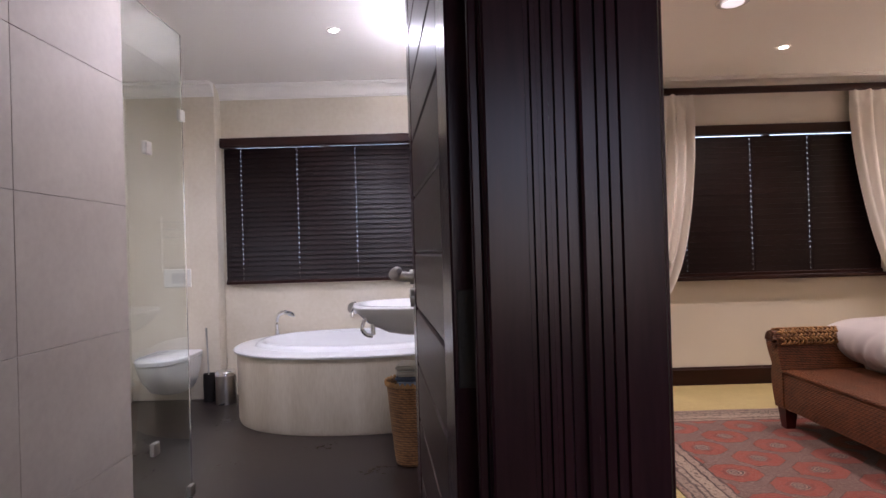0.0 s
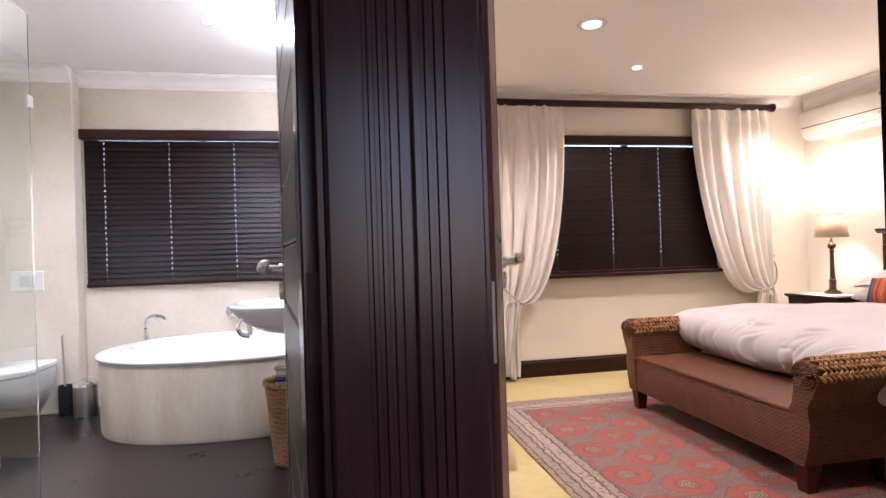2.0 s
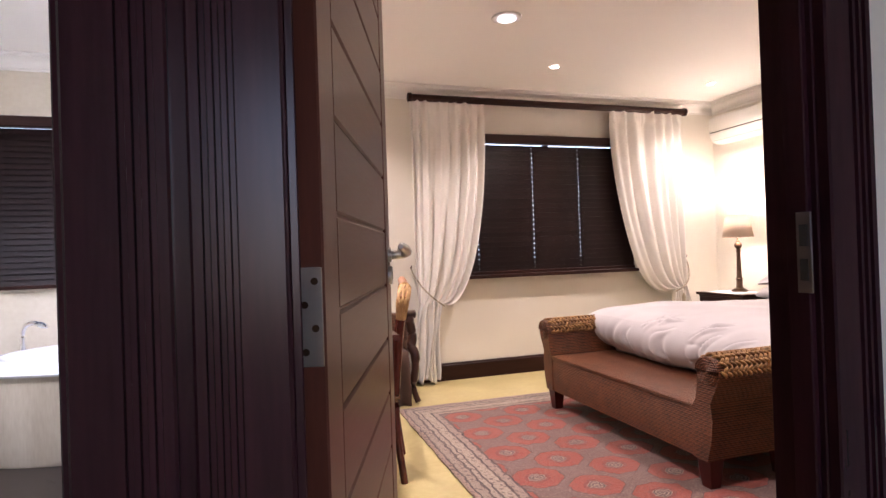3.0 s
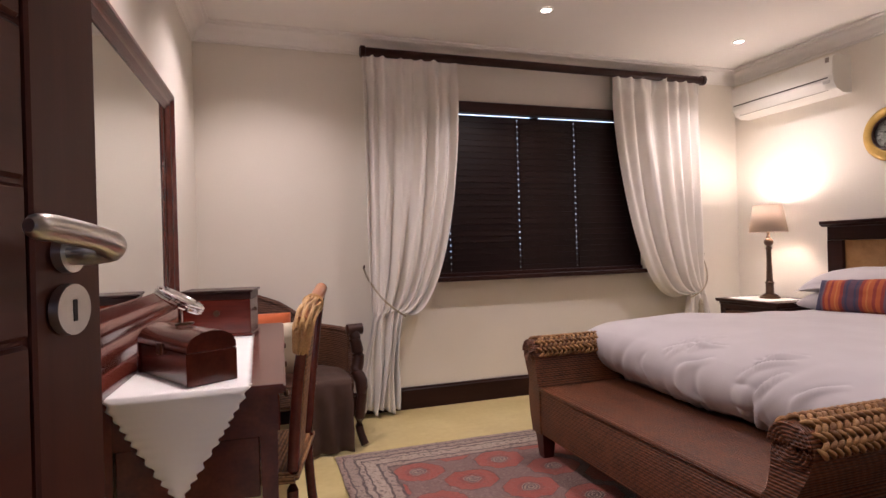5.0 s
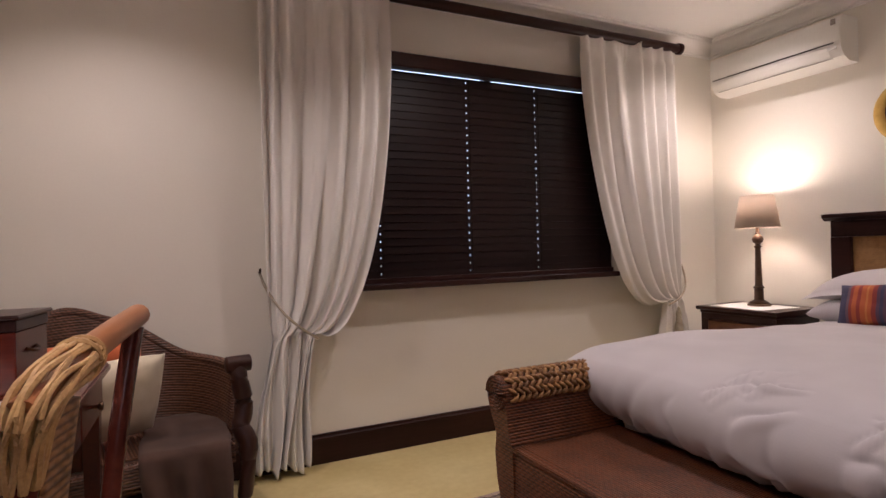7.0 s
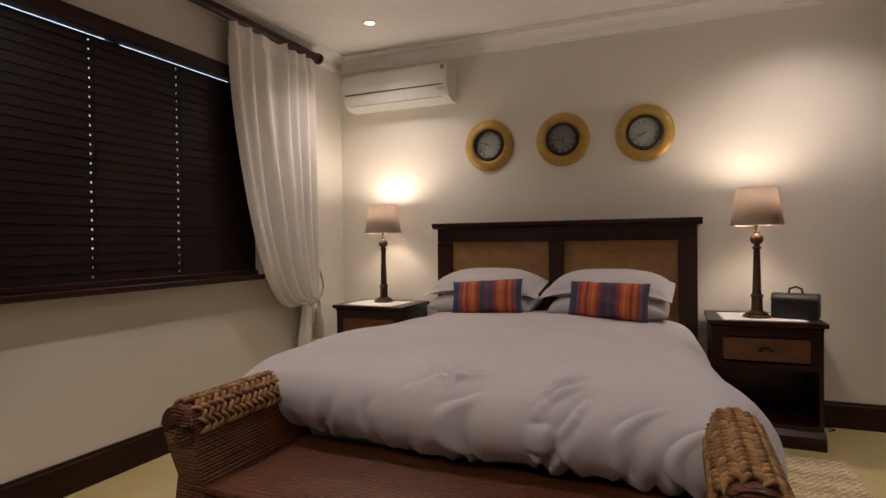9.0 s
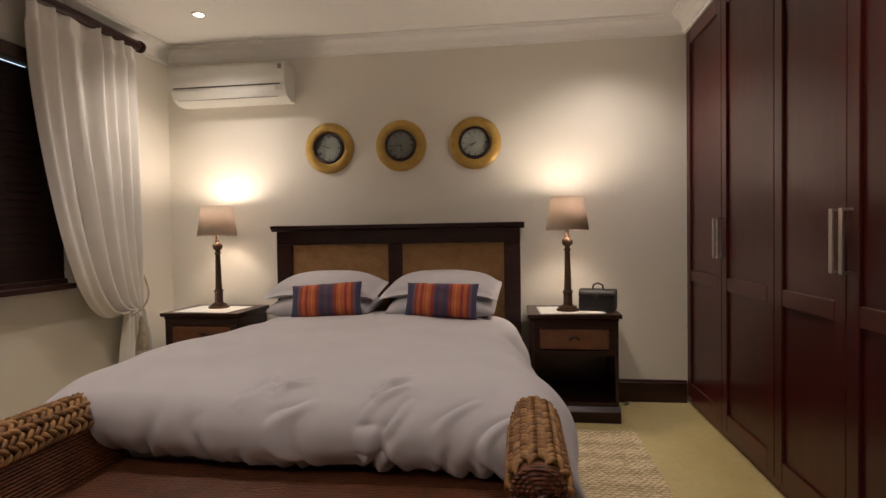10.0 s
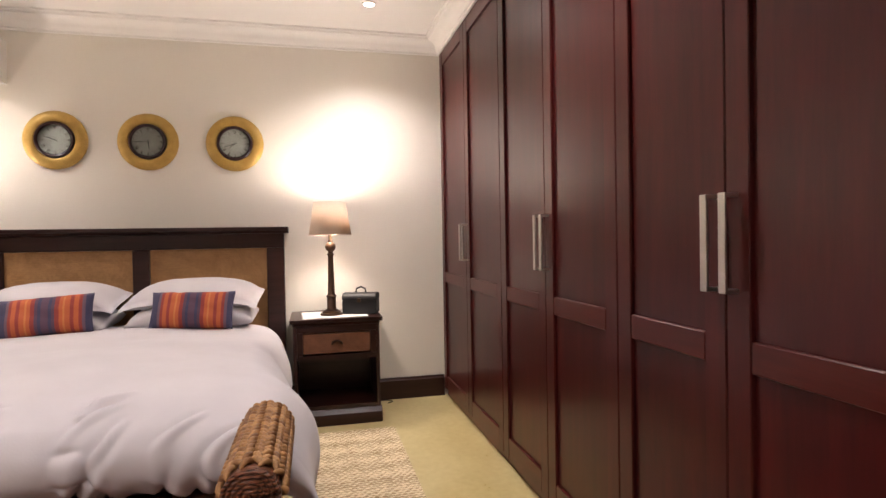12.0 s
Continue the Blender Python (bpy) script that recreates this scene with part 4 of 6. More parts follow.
for k, y in enumerate((3.17, 2.36)):
    cushion("pillow", (4.37, y, 0.755), 88, 0, (0.74, 0.48, 0.17), COTTON, "plump white cotton pillow lying against the headboard", "pillow", 0.0, 3 + k, "bed pillows", 0.02)
    cushion("pillow", (4.42, y + 0.01, 0.885), 83, 2 - 4 * k, (0.82, 0.50, 0.15), COTTON, "white oxford pillow with flat border on top", "pillow", 0.075, 7 + k, "bed pillows", 0.045)
    cushion("scatter_cushion", (4.14, y - 0.08 + 0.06 * k, 0.80), 26, 4 - 7 * k, (0.49, 0.25, 0.15), STRIPES, "blue and orange striped woven scatter cushion", "cushion", 0.0, 11 + k, "striped cushions", roll=-4 + 5 * k, waist=1.9)


# ---- bench at the foot of the bed ----
def braid(arm, y, z, r, x0, x1, out):
    """Plaited seagrass over the top of a roll that runs along x, strand by strand."""
    made = []
    for da in (0.21, -0.21):
        pts, rad = [], []
        for q in range(8):
            f = q / 7 - 0.5
            rr = r - 0.003 + 0.013 * math.cos(f * math.pi)
            pts.append((f * 0.032, rr * math.cos(da * f * 2.1), rr * math.sin(da * f * 2.1)))
            rad.append(0.0084 * math.sqrt(max(0.10, 1 - (2 * f) ** 2 * 0.9)))
        made.append(mesh_of("strand", tube(pts, rad, 7), SEAGRASS, 70))
    rows = 12
    for k in range(rows):
        a = -5 + 190 * k / (rows - 1)
        n = int((x1 - x0) / 0.029)
        for i in range(n):
            o = new("strand", made[k % 2])
            o.parent = arm
            x = x0 + (i + 0.5 + 0.25 * (k % 2)) * (x1 - x0) / (n + 0.3)
            o.matrix_local = pose(x, y, z, a if out > 0 else 180 - a, random.uniform(-4, 4), 0)


def bench():
    b = thing("bench", (0, 0, 0), "reddish brown wicker bench with braided scroll arms on the rug", "bench")
    X0, X1, ya, yb = 2.055, 2.59, 1.84, 3.39
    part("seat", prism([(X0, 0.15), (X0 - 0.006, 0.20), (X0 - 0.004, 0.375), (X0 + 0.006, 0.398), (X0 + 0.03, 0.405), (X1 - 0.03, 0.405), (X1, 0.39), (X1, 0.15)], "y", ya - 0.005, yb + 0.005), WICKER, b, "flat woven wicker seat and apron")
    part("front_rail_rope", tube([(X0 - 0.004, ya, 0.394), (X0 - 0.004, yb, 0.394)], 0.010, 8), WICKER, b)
    for y, o in ((yb, 1), (ya, -1)):
        zc, r = 0.582, 0.070
        yc = y + o * 0.030
        pts = [(y - o * 0.075, 0.40), (y - o * 0.055, 0.43), (y - o * 0.040, 0.50), (y - o * 0.036, 0.56)]
        for k in range(10):
            a = math.pi * (1 - k / 9)
            pts.append((yc + o * r * math.cos(a), zc + r * math.sin(a)))
        pts += [(yc + o * r * 0.95, zc - 0.03), (yc + o * 0.05, zc - 0.075), (y + o * 0.040, 0.43), (y + o * 0.052, 0.35), (y + o * 0.040, 0.25), (y + o * 0.012, 0.15), (y - o * 0.075, 0.15)]
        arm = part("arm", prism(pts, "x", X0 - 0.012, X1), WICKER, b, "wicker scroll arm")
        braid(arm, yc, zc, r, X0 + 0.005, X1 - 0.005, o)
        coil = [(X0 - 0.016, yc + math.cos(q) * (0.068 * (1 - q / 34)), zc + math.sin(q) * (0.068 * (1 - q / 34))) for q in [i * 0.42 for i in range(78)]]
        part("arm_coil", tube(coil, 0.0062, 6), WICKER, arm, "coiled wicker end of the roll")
    for x in (X0 + 0.045, X1 - 0.05):
        for y, o in ((yb, 1), (ya, -1)):
            leg = prism([(-0.042, -0.042), (0.042, -0.042), (0.042, 0.042), (-0.042, 0.042)], "z", 0.012, 0.155)
            for v in leg.verts:
                k = 0.68 if v.co.z < 0.1 else 1
                v.co = (x + v.co.x * k, y - o * 0.030 + v.co.y * k, v.co.z)
            part("leg", leg, MAHOGANY, b, "tapered dark wooden leg", smooth=None)
    return b


bench()


# ---- bedside ----
def nightstand(y, label):
    n = thing("nightstand", (4.545, y, 0), label, "nightstand", "pair of bedside tables")
    W, D = 0.265, 0.225
    part("top", prism([(-D - 0.02, 0.665), (-D - 0.03, 0.675), (-D - 0.03, 0.692), (D, 0.692), (D, 0.665)], "y", -W - 0.03, W + 0.03), BEDWOOD, n, smooth=None)
    part("cornice", boxed(-D - 0.012, D - 0.002, -W - 0.014, W + 0.014, 0.645, 0.664, bevel=0.006), BEDWOOD, n, smooth=None)
    for s in (-1, 1):
        part("side_panel", boxed(-D, D - 0.002, s * W - 0.011, s * W + 0.011, 0.10, 0.644, bevel=0.002), BEDWOOD, n, smooth=None)
    part("back_panel", boxed(D - 0.014, D - 0.003, -W + 0.012, W - 0.012, 0.10, 0.644), BEDWOOD, n, smooth=None)
    part("front_rail", boxed(-D, -D + 0.03, -W + 0.0115, W - 0.0115, 0.605, 0.644), BEDWOOD, n, smooth=None)
    part("divider", boxed(-D, D - 0.015, -W + 0.0115, W - 0.0115, 0.425, 0.455), BEDWOOD, n, smooth=None)
    d = part("drawer", boxed(-D - 0.008, -D + 0.25, -W + 0.05, W - 0.05, 0.468, 0.596, bevel=0.004), CANE_RED, n, "cane-fronted drawer", smooth=None)
    part("drawer_frame", boxed(-D + 0.0005, -D + 0.012, -W + 0.0117, -W + 0.048, 0.456, 0.604), BEDWOOD, n, smooth=None)
    part("drawer_frame", boxed(-D + 0.0005, -D + 0.012, W - 0.048, W - 0.0117, 0.456, 0.604), BEDWOOD, n, smooth=None)
    cup = []
    for i in range(7):
        a = math.pi * i / 6
        cup.append([(-D - 0.010 - 0.024 * math.sin(b), 0.035 * math.cos(a) * math.cos(b * 0.6), 0.525 + 0.026 * math.sin(a) * (1 - 0.2 * b)) for b in [q / 4 * 1.4 for q in range(5)]])
    part("cup_pull", sheet(cup), BRONZE, d, "dark bronze cup pull", thick=0.003)
    part("shelf", boxed(-D, D - 0.015, -W + 0.0115, W - 0.0115, 0.10, 0.125), BEDWOOD, n, smooth=None)
    part("plinth", prism([(-D - 0.025, 0), (-D - 0.025, 0.07), (-D - 0.015, 0.085), (-D - 0.004, 0.0995), (D, 0.0995), (D, 0)], "y", -W - 0.02, W + 0.02), BEDWOOD, n, "moulded plinth base", smooth=None)
    return n


CANE_RED = woven("reddish cane", (0.10, 0.035, 0.015), (0.24, 0.10, 0.045), 0.007, 0.5, 0.001)
nightstand(1.51, "dark wooden bedside table with cane drawer and open shelf")
nightstand(4.075, "dark wooden bedside table between bed and curtain")


def doily(at, w, d, turn, label):
    rows = []
    for i in range(25):
        rows.append([(w * (i / 24 - 0.5) + 0.004 * math.sin(j * 2.1) * (i in (0, 24)), d * (j / 24 - 0.5) + 0.004 * math.sin(i * 2.3) * (j in (0, 24)), 0.0028 + 0.0012 * noise.noise(Vector((i * 0.4, j * 0.4, w * 9)))) for j in range(25)])
    ob = part("table_cloth", sheet(rows), LINEN, smooth=180, thick=0.0025)
    ob.matrix_world = pose(*at, 0, 0, turn)
    return tagged(ob, label, "cloth", "bedside cloths")


doily((4.50, 1.52, 0.692), 0.34, 0.42, 3, "small white linen cloth on the bedside table")
doily((4.50, 4.08, 0.692), 0.34, 0.42, -4, "small white linen cloth on the bedside table")


def table_lamp(x, y, z):
    t = thing("table_lamp", (x, y, z), "lit bedside lamp with turned bronze stem and taupe shade", "table lamp", "pair of bedside lamps")
    part("base", lathe([(0, 0), (0.075, 0), (0.076, 0.008), (0.068, 0.014), (0.062, 0.016), (0.060, 0.024), (0.048, 0.030), (0.040, 0.036), (0, 0.036)], 36), BRONZE, t, "round stepped foot")
    stem = [(0.034, 0.036), (0.030, 0.045), (0.029, 0.115), (0.034, 0.120), (0.035, 0.128), (0.028, 0.134), (0.024, 0.14), (0.0195, 0.30), (0.0175, 0.395), (0.024, 0.402), (0.025, 0.408), (0.017, 0.414), (0.016, 0.424),
            (0.030, 0.436), (0.036, 0.452), (0.034, 0.470), (0.020, 0.484), (0.014, 0.492), (0.018, 0.498), (0.012, 0.505), (0.011, 0.54), (0, 0.54)]
    part("stem", lathe(stem, 28), BRONZE_STEM, t, "turned bronze-brown stem")
    s = part("shade", lathe([(0.140, 0.535), (0.104, 0.755)], 48), SHADE, t, "taupe cloth cone shade", thick=0.0015)
    part("shade_rim", tube([(0.140 * math.cos(a), 0.140 * math.sin(a), 0.536) for a in [i / 48 * 2 * math.pi for i in range(48)]], 0.0022, 6, closed=True), SHADE, s)
    part("shade_rim", tube([(0.104 * math.cos(a), 0.104 * math.sin(a), 0.754) for a in [i / 48 * 2 * math.pi for i in range(48)]], 0.0022, 6, closed=True), SHADE, s)
    part("bulb", lathe([(0, 0.54), (0.008, 0.54), (0.008, 0.665), (0.013, 0.67), (0.024, 0.70), (0.026, 0.718), (0.018, 0.738), (0, 0.744)], 16), BULBGLASS, t, "lit bulb").visible_shadow = False
    lamp("POINT", "bulb_light", (x, y, z + 0.712), BULB, (1.0, 0.82, 0.60), 0.045)
    return t


BRONZE_STEM = mottled("bronze-brown turned wood", (0.06, 0.032, 0.018), (0.15, 0.085, 0.05), 12, 90, 0.35, 0.1, 0.001, metal=0.4)
table_lamp(4.56, 4.075, 0.698)
table_lamp(4.47, 1.535, 0.698)
case = thing("jewellery_case", (4.50, 1.335, 0.696), "small black leather case with top handle on the bedside table", "case", turn=-16)
part("body", boxed(-0.075, 0.075, -0.115, 0.115, 0, 0.095, bevel=0.006, seg=2), BLACK, case)
part("lid", prism([(-0.075, 0.096), (-0.076, 0.114), (-0.062, 0.133), (-0.03, 0.141), (0.03, 0.141), (0.062, 0.133), (0.076, 0.114), (0.075, 0.096)], "y", -0.115, 0.115), BLACK, case, "domed black lid")
part("handle", tube([(0, -0.035, 0.135), (0, -0.03, 0.167), (0, 0, 0.18), (0, 0.03, 0.167), (0, 0.035, 0.135)], 0.006, 8), BLACK, case, "curved carry handle")
part("clasp", boxed(-0.082, -0.074, -0.012, 0.012, 0.082, 0.108, bevel=0.002), BRONZE, case)


# ---- clocks and air conditioner on the wall ----
def wall_clock(y, z, hour, minute):
    c = thing("wall_clock", (XW, y, z), "round wall clock with broad gilded frame and aged face", "clock", "row of three wall clocks")

    def ring(profile):
        bm = lathe(profile, 48)
        bmesh.ops.rotate(bm, verts=bm.verts, cent=(0, 0, 0), matrix=Matrix.Rotation(radians(-90), 3, "Y"))
        return bm
    part("frame", ring([(0.190, 0.001), (0.192, 0.012), (0.178, 0.026), (0.152, 0.036), (0.128, 0.036), (0.120, 0.030), (0.118, 0.022)]), BRASS, c, "broad dull gilded frame")
    part("bezel", ring([(0.1195, 0.020), (0.118, 0.036), (0.110, 0.042), (0.102, 0.038), (0.100, 0.020)]), BEDWOOD, c, "dark brown inner bezel")
    part("face", ring([(0, 0.018), (0.101, 0.018), (0.101, 0.010), (0, 0.010)]), CLOCKFACE, c, "aged pale clock face")

    def spoke(a, r0, r1, w, h, mat, name):
        bm = boxed(-h, 0, -w / 2, w / 2, r0, r1)
        bmesh.ops.rotate(bm, verts=bm.verts, cent=(0, 0, 0), matrix=Matrix.Rotation(radians(a), 3, "X"))
        bmesh.ops.translate(bm, verts=bm.verts, vec=(-0.0185, 0, 0))
        part(name, bm, mat, c, smooth=None)
    for k in range(12):
        n = (1, 2, 3, 2, 1, 2, 3, 4, 2, 1, 2, 3)[k]
        for q in range(n):
            spoke((k + 1) * 30 + (q - (n - 1) / 2) * 3.6, 0.070, 0.088, 0.0028, 0.0006, BEDWOOD, "numeral_bar")
    spoke(minute * 6, -0.012, 0.072, 0.0042, 0.0028, BLACK, "minute_hand")
    spoke(hour * 30 + minute * 0.5, -0.010, 0.048, 0.0055, 0.0018, BLACK, "hour_hand")
    g = part("glass", ring([(0.1015, 0.024), (0.08, 0.030), (0.04, 0.034), (0, 0.0352)]), GLASS, c, "domed clock glass", thick=0.001)
    g.visible_shadow = False
    return c


wall_clock(3.275, 1.885, 9, 48)
wall_clock(2.72, 1.885, 5, 45)
wall_clock(2.165, 1.885, 7, 42)


def air_conditioner():
    a = thing("air_conditioner", (XW, 3.998, 2.238), "white split air conditioner mounted high on the wall", "air conditioner")
    prof = [(0, 0), (-0.10, 0.0), (-0.165, 0.03), (-0.198, 0.085), (-0.205, 0.15), (-0.20, 0.25), (-0.185, 0.295), (-0.15, 0.312), (0, 0.312)]
    part("body", prism(prof, "y", -0.48, 0.48), PLASTIC, a, smooth=25)
    part("front_panel", prism([(-0.2055, 0.13), (-0.210, 0.15), (-0.206, 0.25), (-0.192, 0.296), (-0.186, 0.294), (-0.2, 0.25), (-0.204, 0.15), (-0.2, 0.13)], "y", -0.478, 0.478), PLASTIC, a, "smooth lift-up front panel", smooth=25)
    part("louvre", prism([(-0.2035, 0.098), (-0.172, 0.034), (-0.166, 0.036), (-0.197, 0.1)], "y", -0.40, 0.43), PLASTIC, a, "closed air louvre", smooth=None)
    # dark strips laid on the body as the shade of the louvre slots
    part("louvre_gap_shade", prism([(-0.2052, 0.118), (-0.2052, 0.126), (-0.200, 0.126), (-0.200, 0.118)], "y", -0.44, 0.46), GREYDARK, a, smooth=None)
    part("louvre_gap_shade", prism([(-0.166, 0.028), (-0.162, 0.026), (-0.15, 0.03), (-0.15, 0.036)], "y", -0.41, 0.44), GREYDARK, a, smooth=None)
    part("sticker", boxed(-0.2085, -0.2065, -0.455, -0.425, 0.245, 0.285), GROUT, a, smooth=None)
    part("display", boxed(-0.2065, -0.2, -0.455, -0.40, 0.075, 0.10), LIGHTGREY, a, smooth=None)
    for o in a.children:
        for v in o.data.vertices:
            v.co = (v.co.x * 0.93, v.co.y * 0.945, v.co.z * 0.89)
    return a


LIGHTGREY = mottled("pale grey plastic", (0.55, 0.55, 0.52), (0.62, 0.62, 0.6), 5, 80, 0.3, 0.05, 0.0005)
air_conditioner()


# ---- curtains ----
def curtain(outer, inner, tie, hem, label, seed):
    """A gathered curtain held back by a cord. Each tuple: x of the outer and inner edge at the top; tie: x0, x1, z; hem: x0, x1."""
    rnd = random.Random(seed)
    ph = [rnd.uniform(0, 6.28) for _ in range(6)]
    top, n, m, yb = 2.548, 170, 110, YW - 0.105
    o = 1 if inner > outer else -1
    cols = []
    for i in range(n + 1):
        u = i / n
        xt = outer + (inner - outer) * u
        xk = tie[0] + (tie[1] - tie[0]) * u
        xh = hem[0] + (hem[1] - hem[0]) * u
        fold = math.sin(u * 2 * math.pi * 6.5 + ph[0] + 1.9 * math.sin(u * 8 + ph[1])) * (0.8 + 0.7 * noise.noise(Vector((u * 9, 0, seed))))
        fold2 = math.sin(u * 2 * math.pi * 4.5 + ph[2])
        zt = tie[2]
        sag = 0.02 + 0.16 * u
        col = []
        for k in range(m + 1):
            v = k / m
            if v < 0.72:
                q = v / 0.72
                p0, p1, p2, p3 = (xt, top), (xt + o * 0.0, 1.75 - 0.1 * u), (xt - o * 0.22 * u, zt + 0.12 - sag * 2.0 * u), (xk, zt)
                b = [(1 - q) ** 3, 3 * q * (1 - q) ** 2, 3 * q * q * (1 - q), q ** 3]
                x, z = sum(c * p[0] for c, p in zip(b, (p0, p1, p2, p3))), sum(c * p[1] for c, p in zip(b, (p0, p1, p2, p3)))
                amp = 0.034 * (1 - 0.3 * q) if q > 0.04 else 0.014
                amp *= 1 - 0.6 * max(0, q - 0.75) * 4
                y = yb + fold * amp + fold2 * 0.016 * q + 0.034 * noise.noise(Vector((u * 13, q * 1.4, seed))) + 0.010 * noise.noise(Vector((u * 24, q * 3, seed)))
                y -= 0.05 * u * math.sin(math.pi * min(1, q * 1.05)) ** 2
                z += 0.020 * abs(math.sin(u * 2 * math.pi * 10 + ph[0])) * (1 - min(1, q * 12))
            else:
                q = (v - 0.72) / 0.28
                e = q ** 0.7
                x = xk + (xh - xk) * e + 0.014 * math.sin(q * 5 + u * 9 + ph[3])
                z = zt + (0.035 + 0.02 * math.sin(u * 14 + ph[4]) - zt) * q
                y = yb + fold * (0.012 + 0.032 * e) + fold2 * (0.016 + 0.01 * e) + 0.02 * noise.noise(Vector((u * 5, q * 3, seed + 4))) * e
            col.append((x, min(y, YW - 0.03), z))
        cols.append(col)
    ob = part("curtain", sheet(cols), CURTAIN, smooth=180, thick=0.003)
    return tagged(ob, label, "curtain", "pair of curtains")


curtain(1.345, 2.055, (1.375, 1.60, 0.735), (1.265, 1.53), "cream linen curtain tied back beside the window", 2)
curtain(4.30, 3.42, (4.30, 4.13, 0.735), (4.37, 4.08), "cream linen curtain tied back beside the bedside table", 5)
rod = thing("curtain_rod", (0, 0, 0), "thick dark wooden curtain rod with disc ends above the window", "curtain rod")
part("pole", tube([(1.36, YW - 0.105, 2.575), (4.325, YW - 0.105, 2.575)], 0.032, 20), DARKWOOD_X, rod)
for x, s in ((1.36, -1), (4.325, 1)):
    part("end_cap", tube([(x - s * 0.01, YW - 0.105, 2.575), (x - s * 0.005, YW - 0.105, 2.575), (x + s * 0.022, YW - 0.105, 2.575), (x + s * 0.027, YW - 0.105, 2.575)], [0.034, 0.041, 0.041, 0.034], 24), DARKWOOD_X, rod, smooth=30)
for x in (1.62, 4.1):
    part("bracket", boxed(x - 0.018, x + 0.018, YW - 0.11, YW - 0.001, 2.545, 2.60, bevel=0.004), DARKWOOD, rod, smooth=None)
for xs, label in (((1.335, 1.36, 1.43, 1.52, 1.60), "plaited tie-back cord round the curtain"), ((4.36, 4.34, 4.27, 4.19, 4.11), "plaited tie-back cord with tassel round the curtain")):
    zs = (1.05, 0.96, 0.84, 0.755, 0.70)
    t = thing("curtain_tieback", (xs[0], YW, 1.05), label, "tie-back", "curtain tie-backs")
    pts = [(x - xs[0], (-0.005, -0.08, -0.165, -0.185, -0.15)[k], z - 1.05) for k, (x, z) in enumerate(zip(xs, zs))]
    pts = [curve_at(pts, i / 20) for i in range(21)]
    part("cord", tube(pts, 0.007, 8), ROPE, t)
    part("hook", tube([(0, 0, 0), (0, -0.03, 0.0), (0, -0.04, 0.018)], 0.006, 8), BRONZE, t, "dark wall hook")
    if xs[0] > 4:
        part("tassel", lathe([(0, -0.60), (0.035, -0.60), (0.030, -0.50), (0.018, -0.44), (0.022, -0.42), (0.012, -0.38), (0, -0.36)], 16, (-0.15, -0.15, 0)), ROPE, t, "hanging tassel")

# ---- rugs ----
RX0, RX1, RY0, RY1 = 1.0, 3.05, 1.15, 3.80
RUG = make_rug(RX0, RX1, RY0, RY1)
rows = []
for i in range(61):
    x = RX0 + (RX1 - RX0) * i / 60
    rows.append([(x + 0.006 * noise.noise(Vector((0, j * 0.2, 3))), RY0 + (RY1 - RY0) * j / 80 + 0.008 * noise.noise(Vector((i * 0.2, 0, 8))), 0.0075 + 0.002 * noise.noise(Vector((i * 0.3, j * 0.3, 0)))) for j in range(81)])
tagged(part("rug", sheet(rows), RUG, smooth=180, thick=0.009), "red oriental rug with rows of flower motifs and banded border", "rug")
SISAL = woven("natural sisal", (0.36, 0.25, 0.12), (0.84, 0.71, 0.47), 0.024, 0.85, 0.004)
rows = []
for i in range(341):
    x = 2.5 + 1.64 * i / 340
    rows.append([(x + 0.004 * noise.noise(Vector((j * 0.15, 1, 1))), 1.17 + 0.60 * j / 130 + 0.004 * noise.noise(Vector((i * 0.1, 5, 2))),
                  0.006 + 0.006 * abs(math.sin(i * 0.55 + 0.4 * noise.noise(Vector((i * 0.1, j * 0.1, 2))))) * (0.55 + 0.45 * math.sin(j * 0.9 + (int(i * 0.55 / math.pi) % 2) * math.pi)) + 0.002 * noise.noise(Vector((i * 0.3, j * 0.3, 5)))) for j in range(131)])
tagged(part("sisal_mat", sheet(rows), SISAL, smooth=180, thick=0.006), "natural woven sisal mat on the floor beside the bed", "mat")


# ---- dressing table corner ----
DT = 0.80
WEST = XP - SKEW * (YW - 3.05)
desk = thing("dressing_table", (WEST + 0.004, 3.05, 0), "dark red polished wooden dressing table against the wall", "dressing table", turn=-2.14)
part("top", boxed(0.0, 0.525, -0.775, 0.70, DT - 0.028, DT, bevel=0.006, seg=2), DESKWOOD, desk, smooth=None)
part("apron", boxed(0.02, 0.495, -0.735, 0.66, DT - 0.155, DT - 0.029, bevel=0.002), DESKWOOD, desk, smooth=None)
for y0, y1 in ((-0.72, -0.30), (-0.29, 0.28), (0.29, 0.645)):
    d = part("drawer", boxed(0.485, 0.507, y0, y1, DT - 0.145, DT - 0.04, bevel=0.004), DESKWOOD, desk, smooth=None)
    part("knob", lathe([(0.006, 0), (0.006, 0.012), (0.014, 0.018), (0.012, 0.026), (0, 0.028)], 14), BRONZE, d).matrix_local = pose(0.507, (y0 + y1) / 2, DT - 0.09, 0, 90, 0)
for x in (0.05, 0.475):
    for y in (-0.715, 0.64):
        leg = prism([(-0.026, -0.026), (0.026, -0.026), (0.026, 0.026), (-0.026, 0.026)], "z", 0, DT - 0.03)
        for v in leg.verts:
            k = 0.62 if v.co.z < 0.1 else 1
            v.co = (x + v.co.x * k, y + v.co.y * k, v.co.z)
        part("leg", leg, DESKWOOD, desk, smooth=None)
part("side_panel", boxed(0.077, 0.448, -0.724, -0.706, 0.47, DT - 0.156, bevel=0.003), DESKWOOD, desk, "dark recessed end panel", smooth=None)
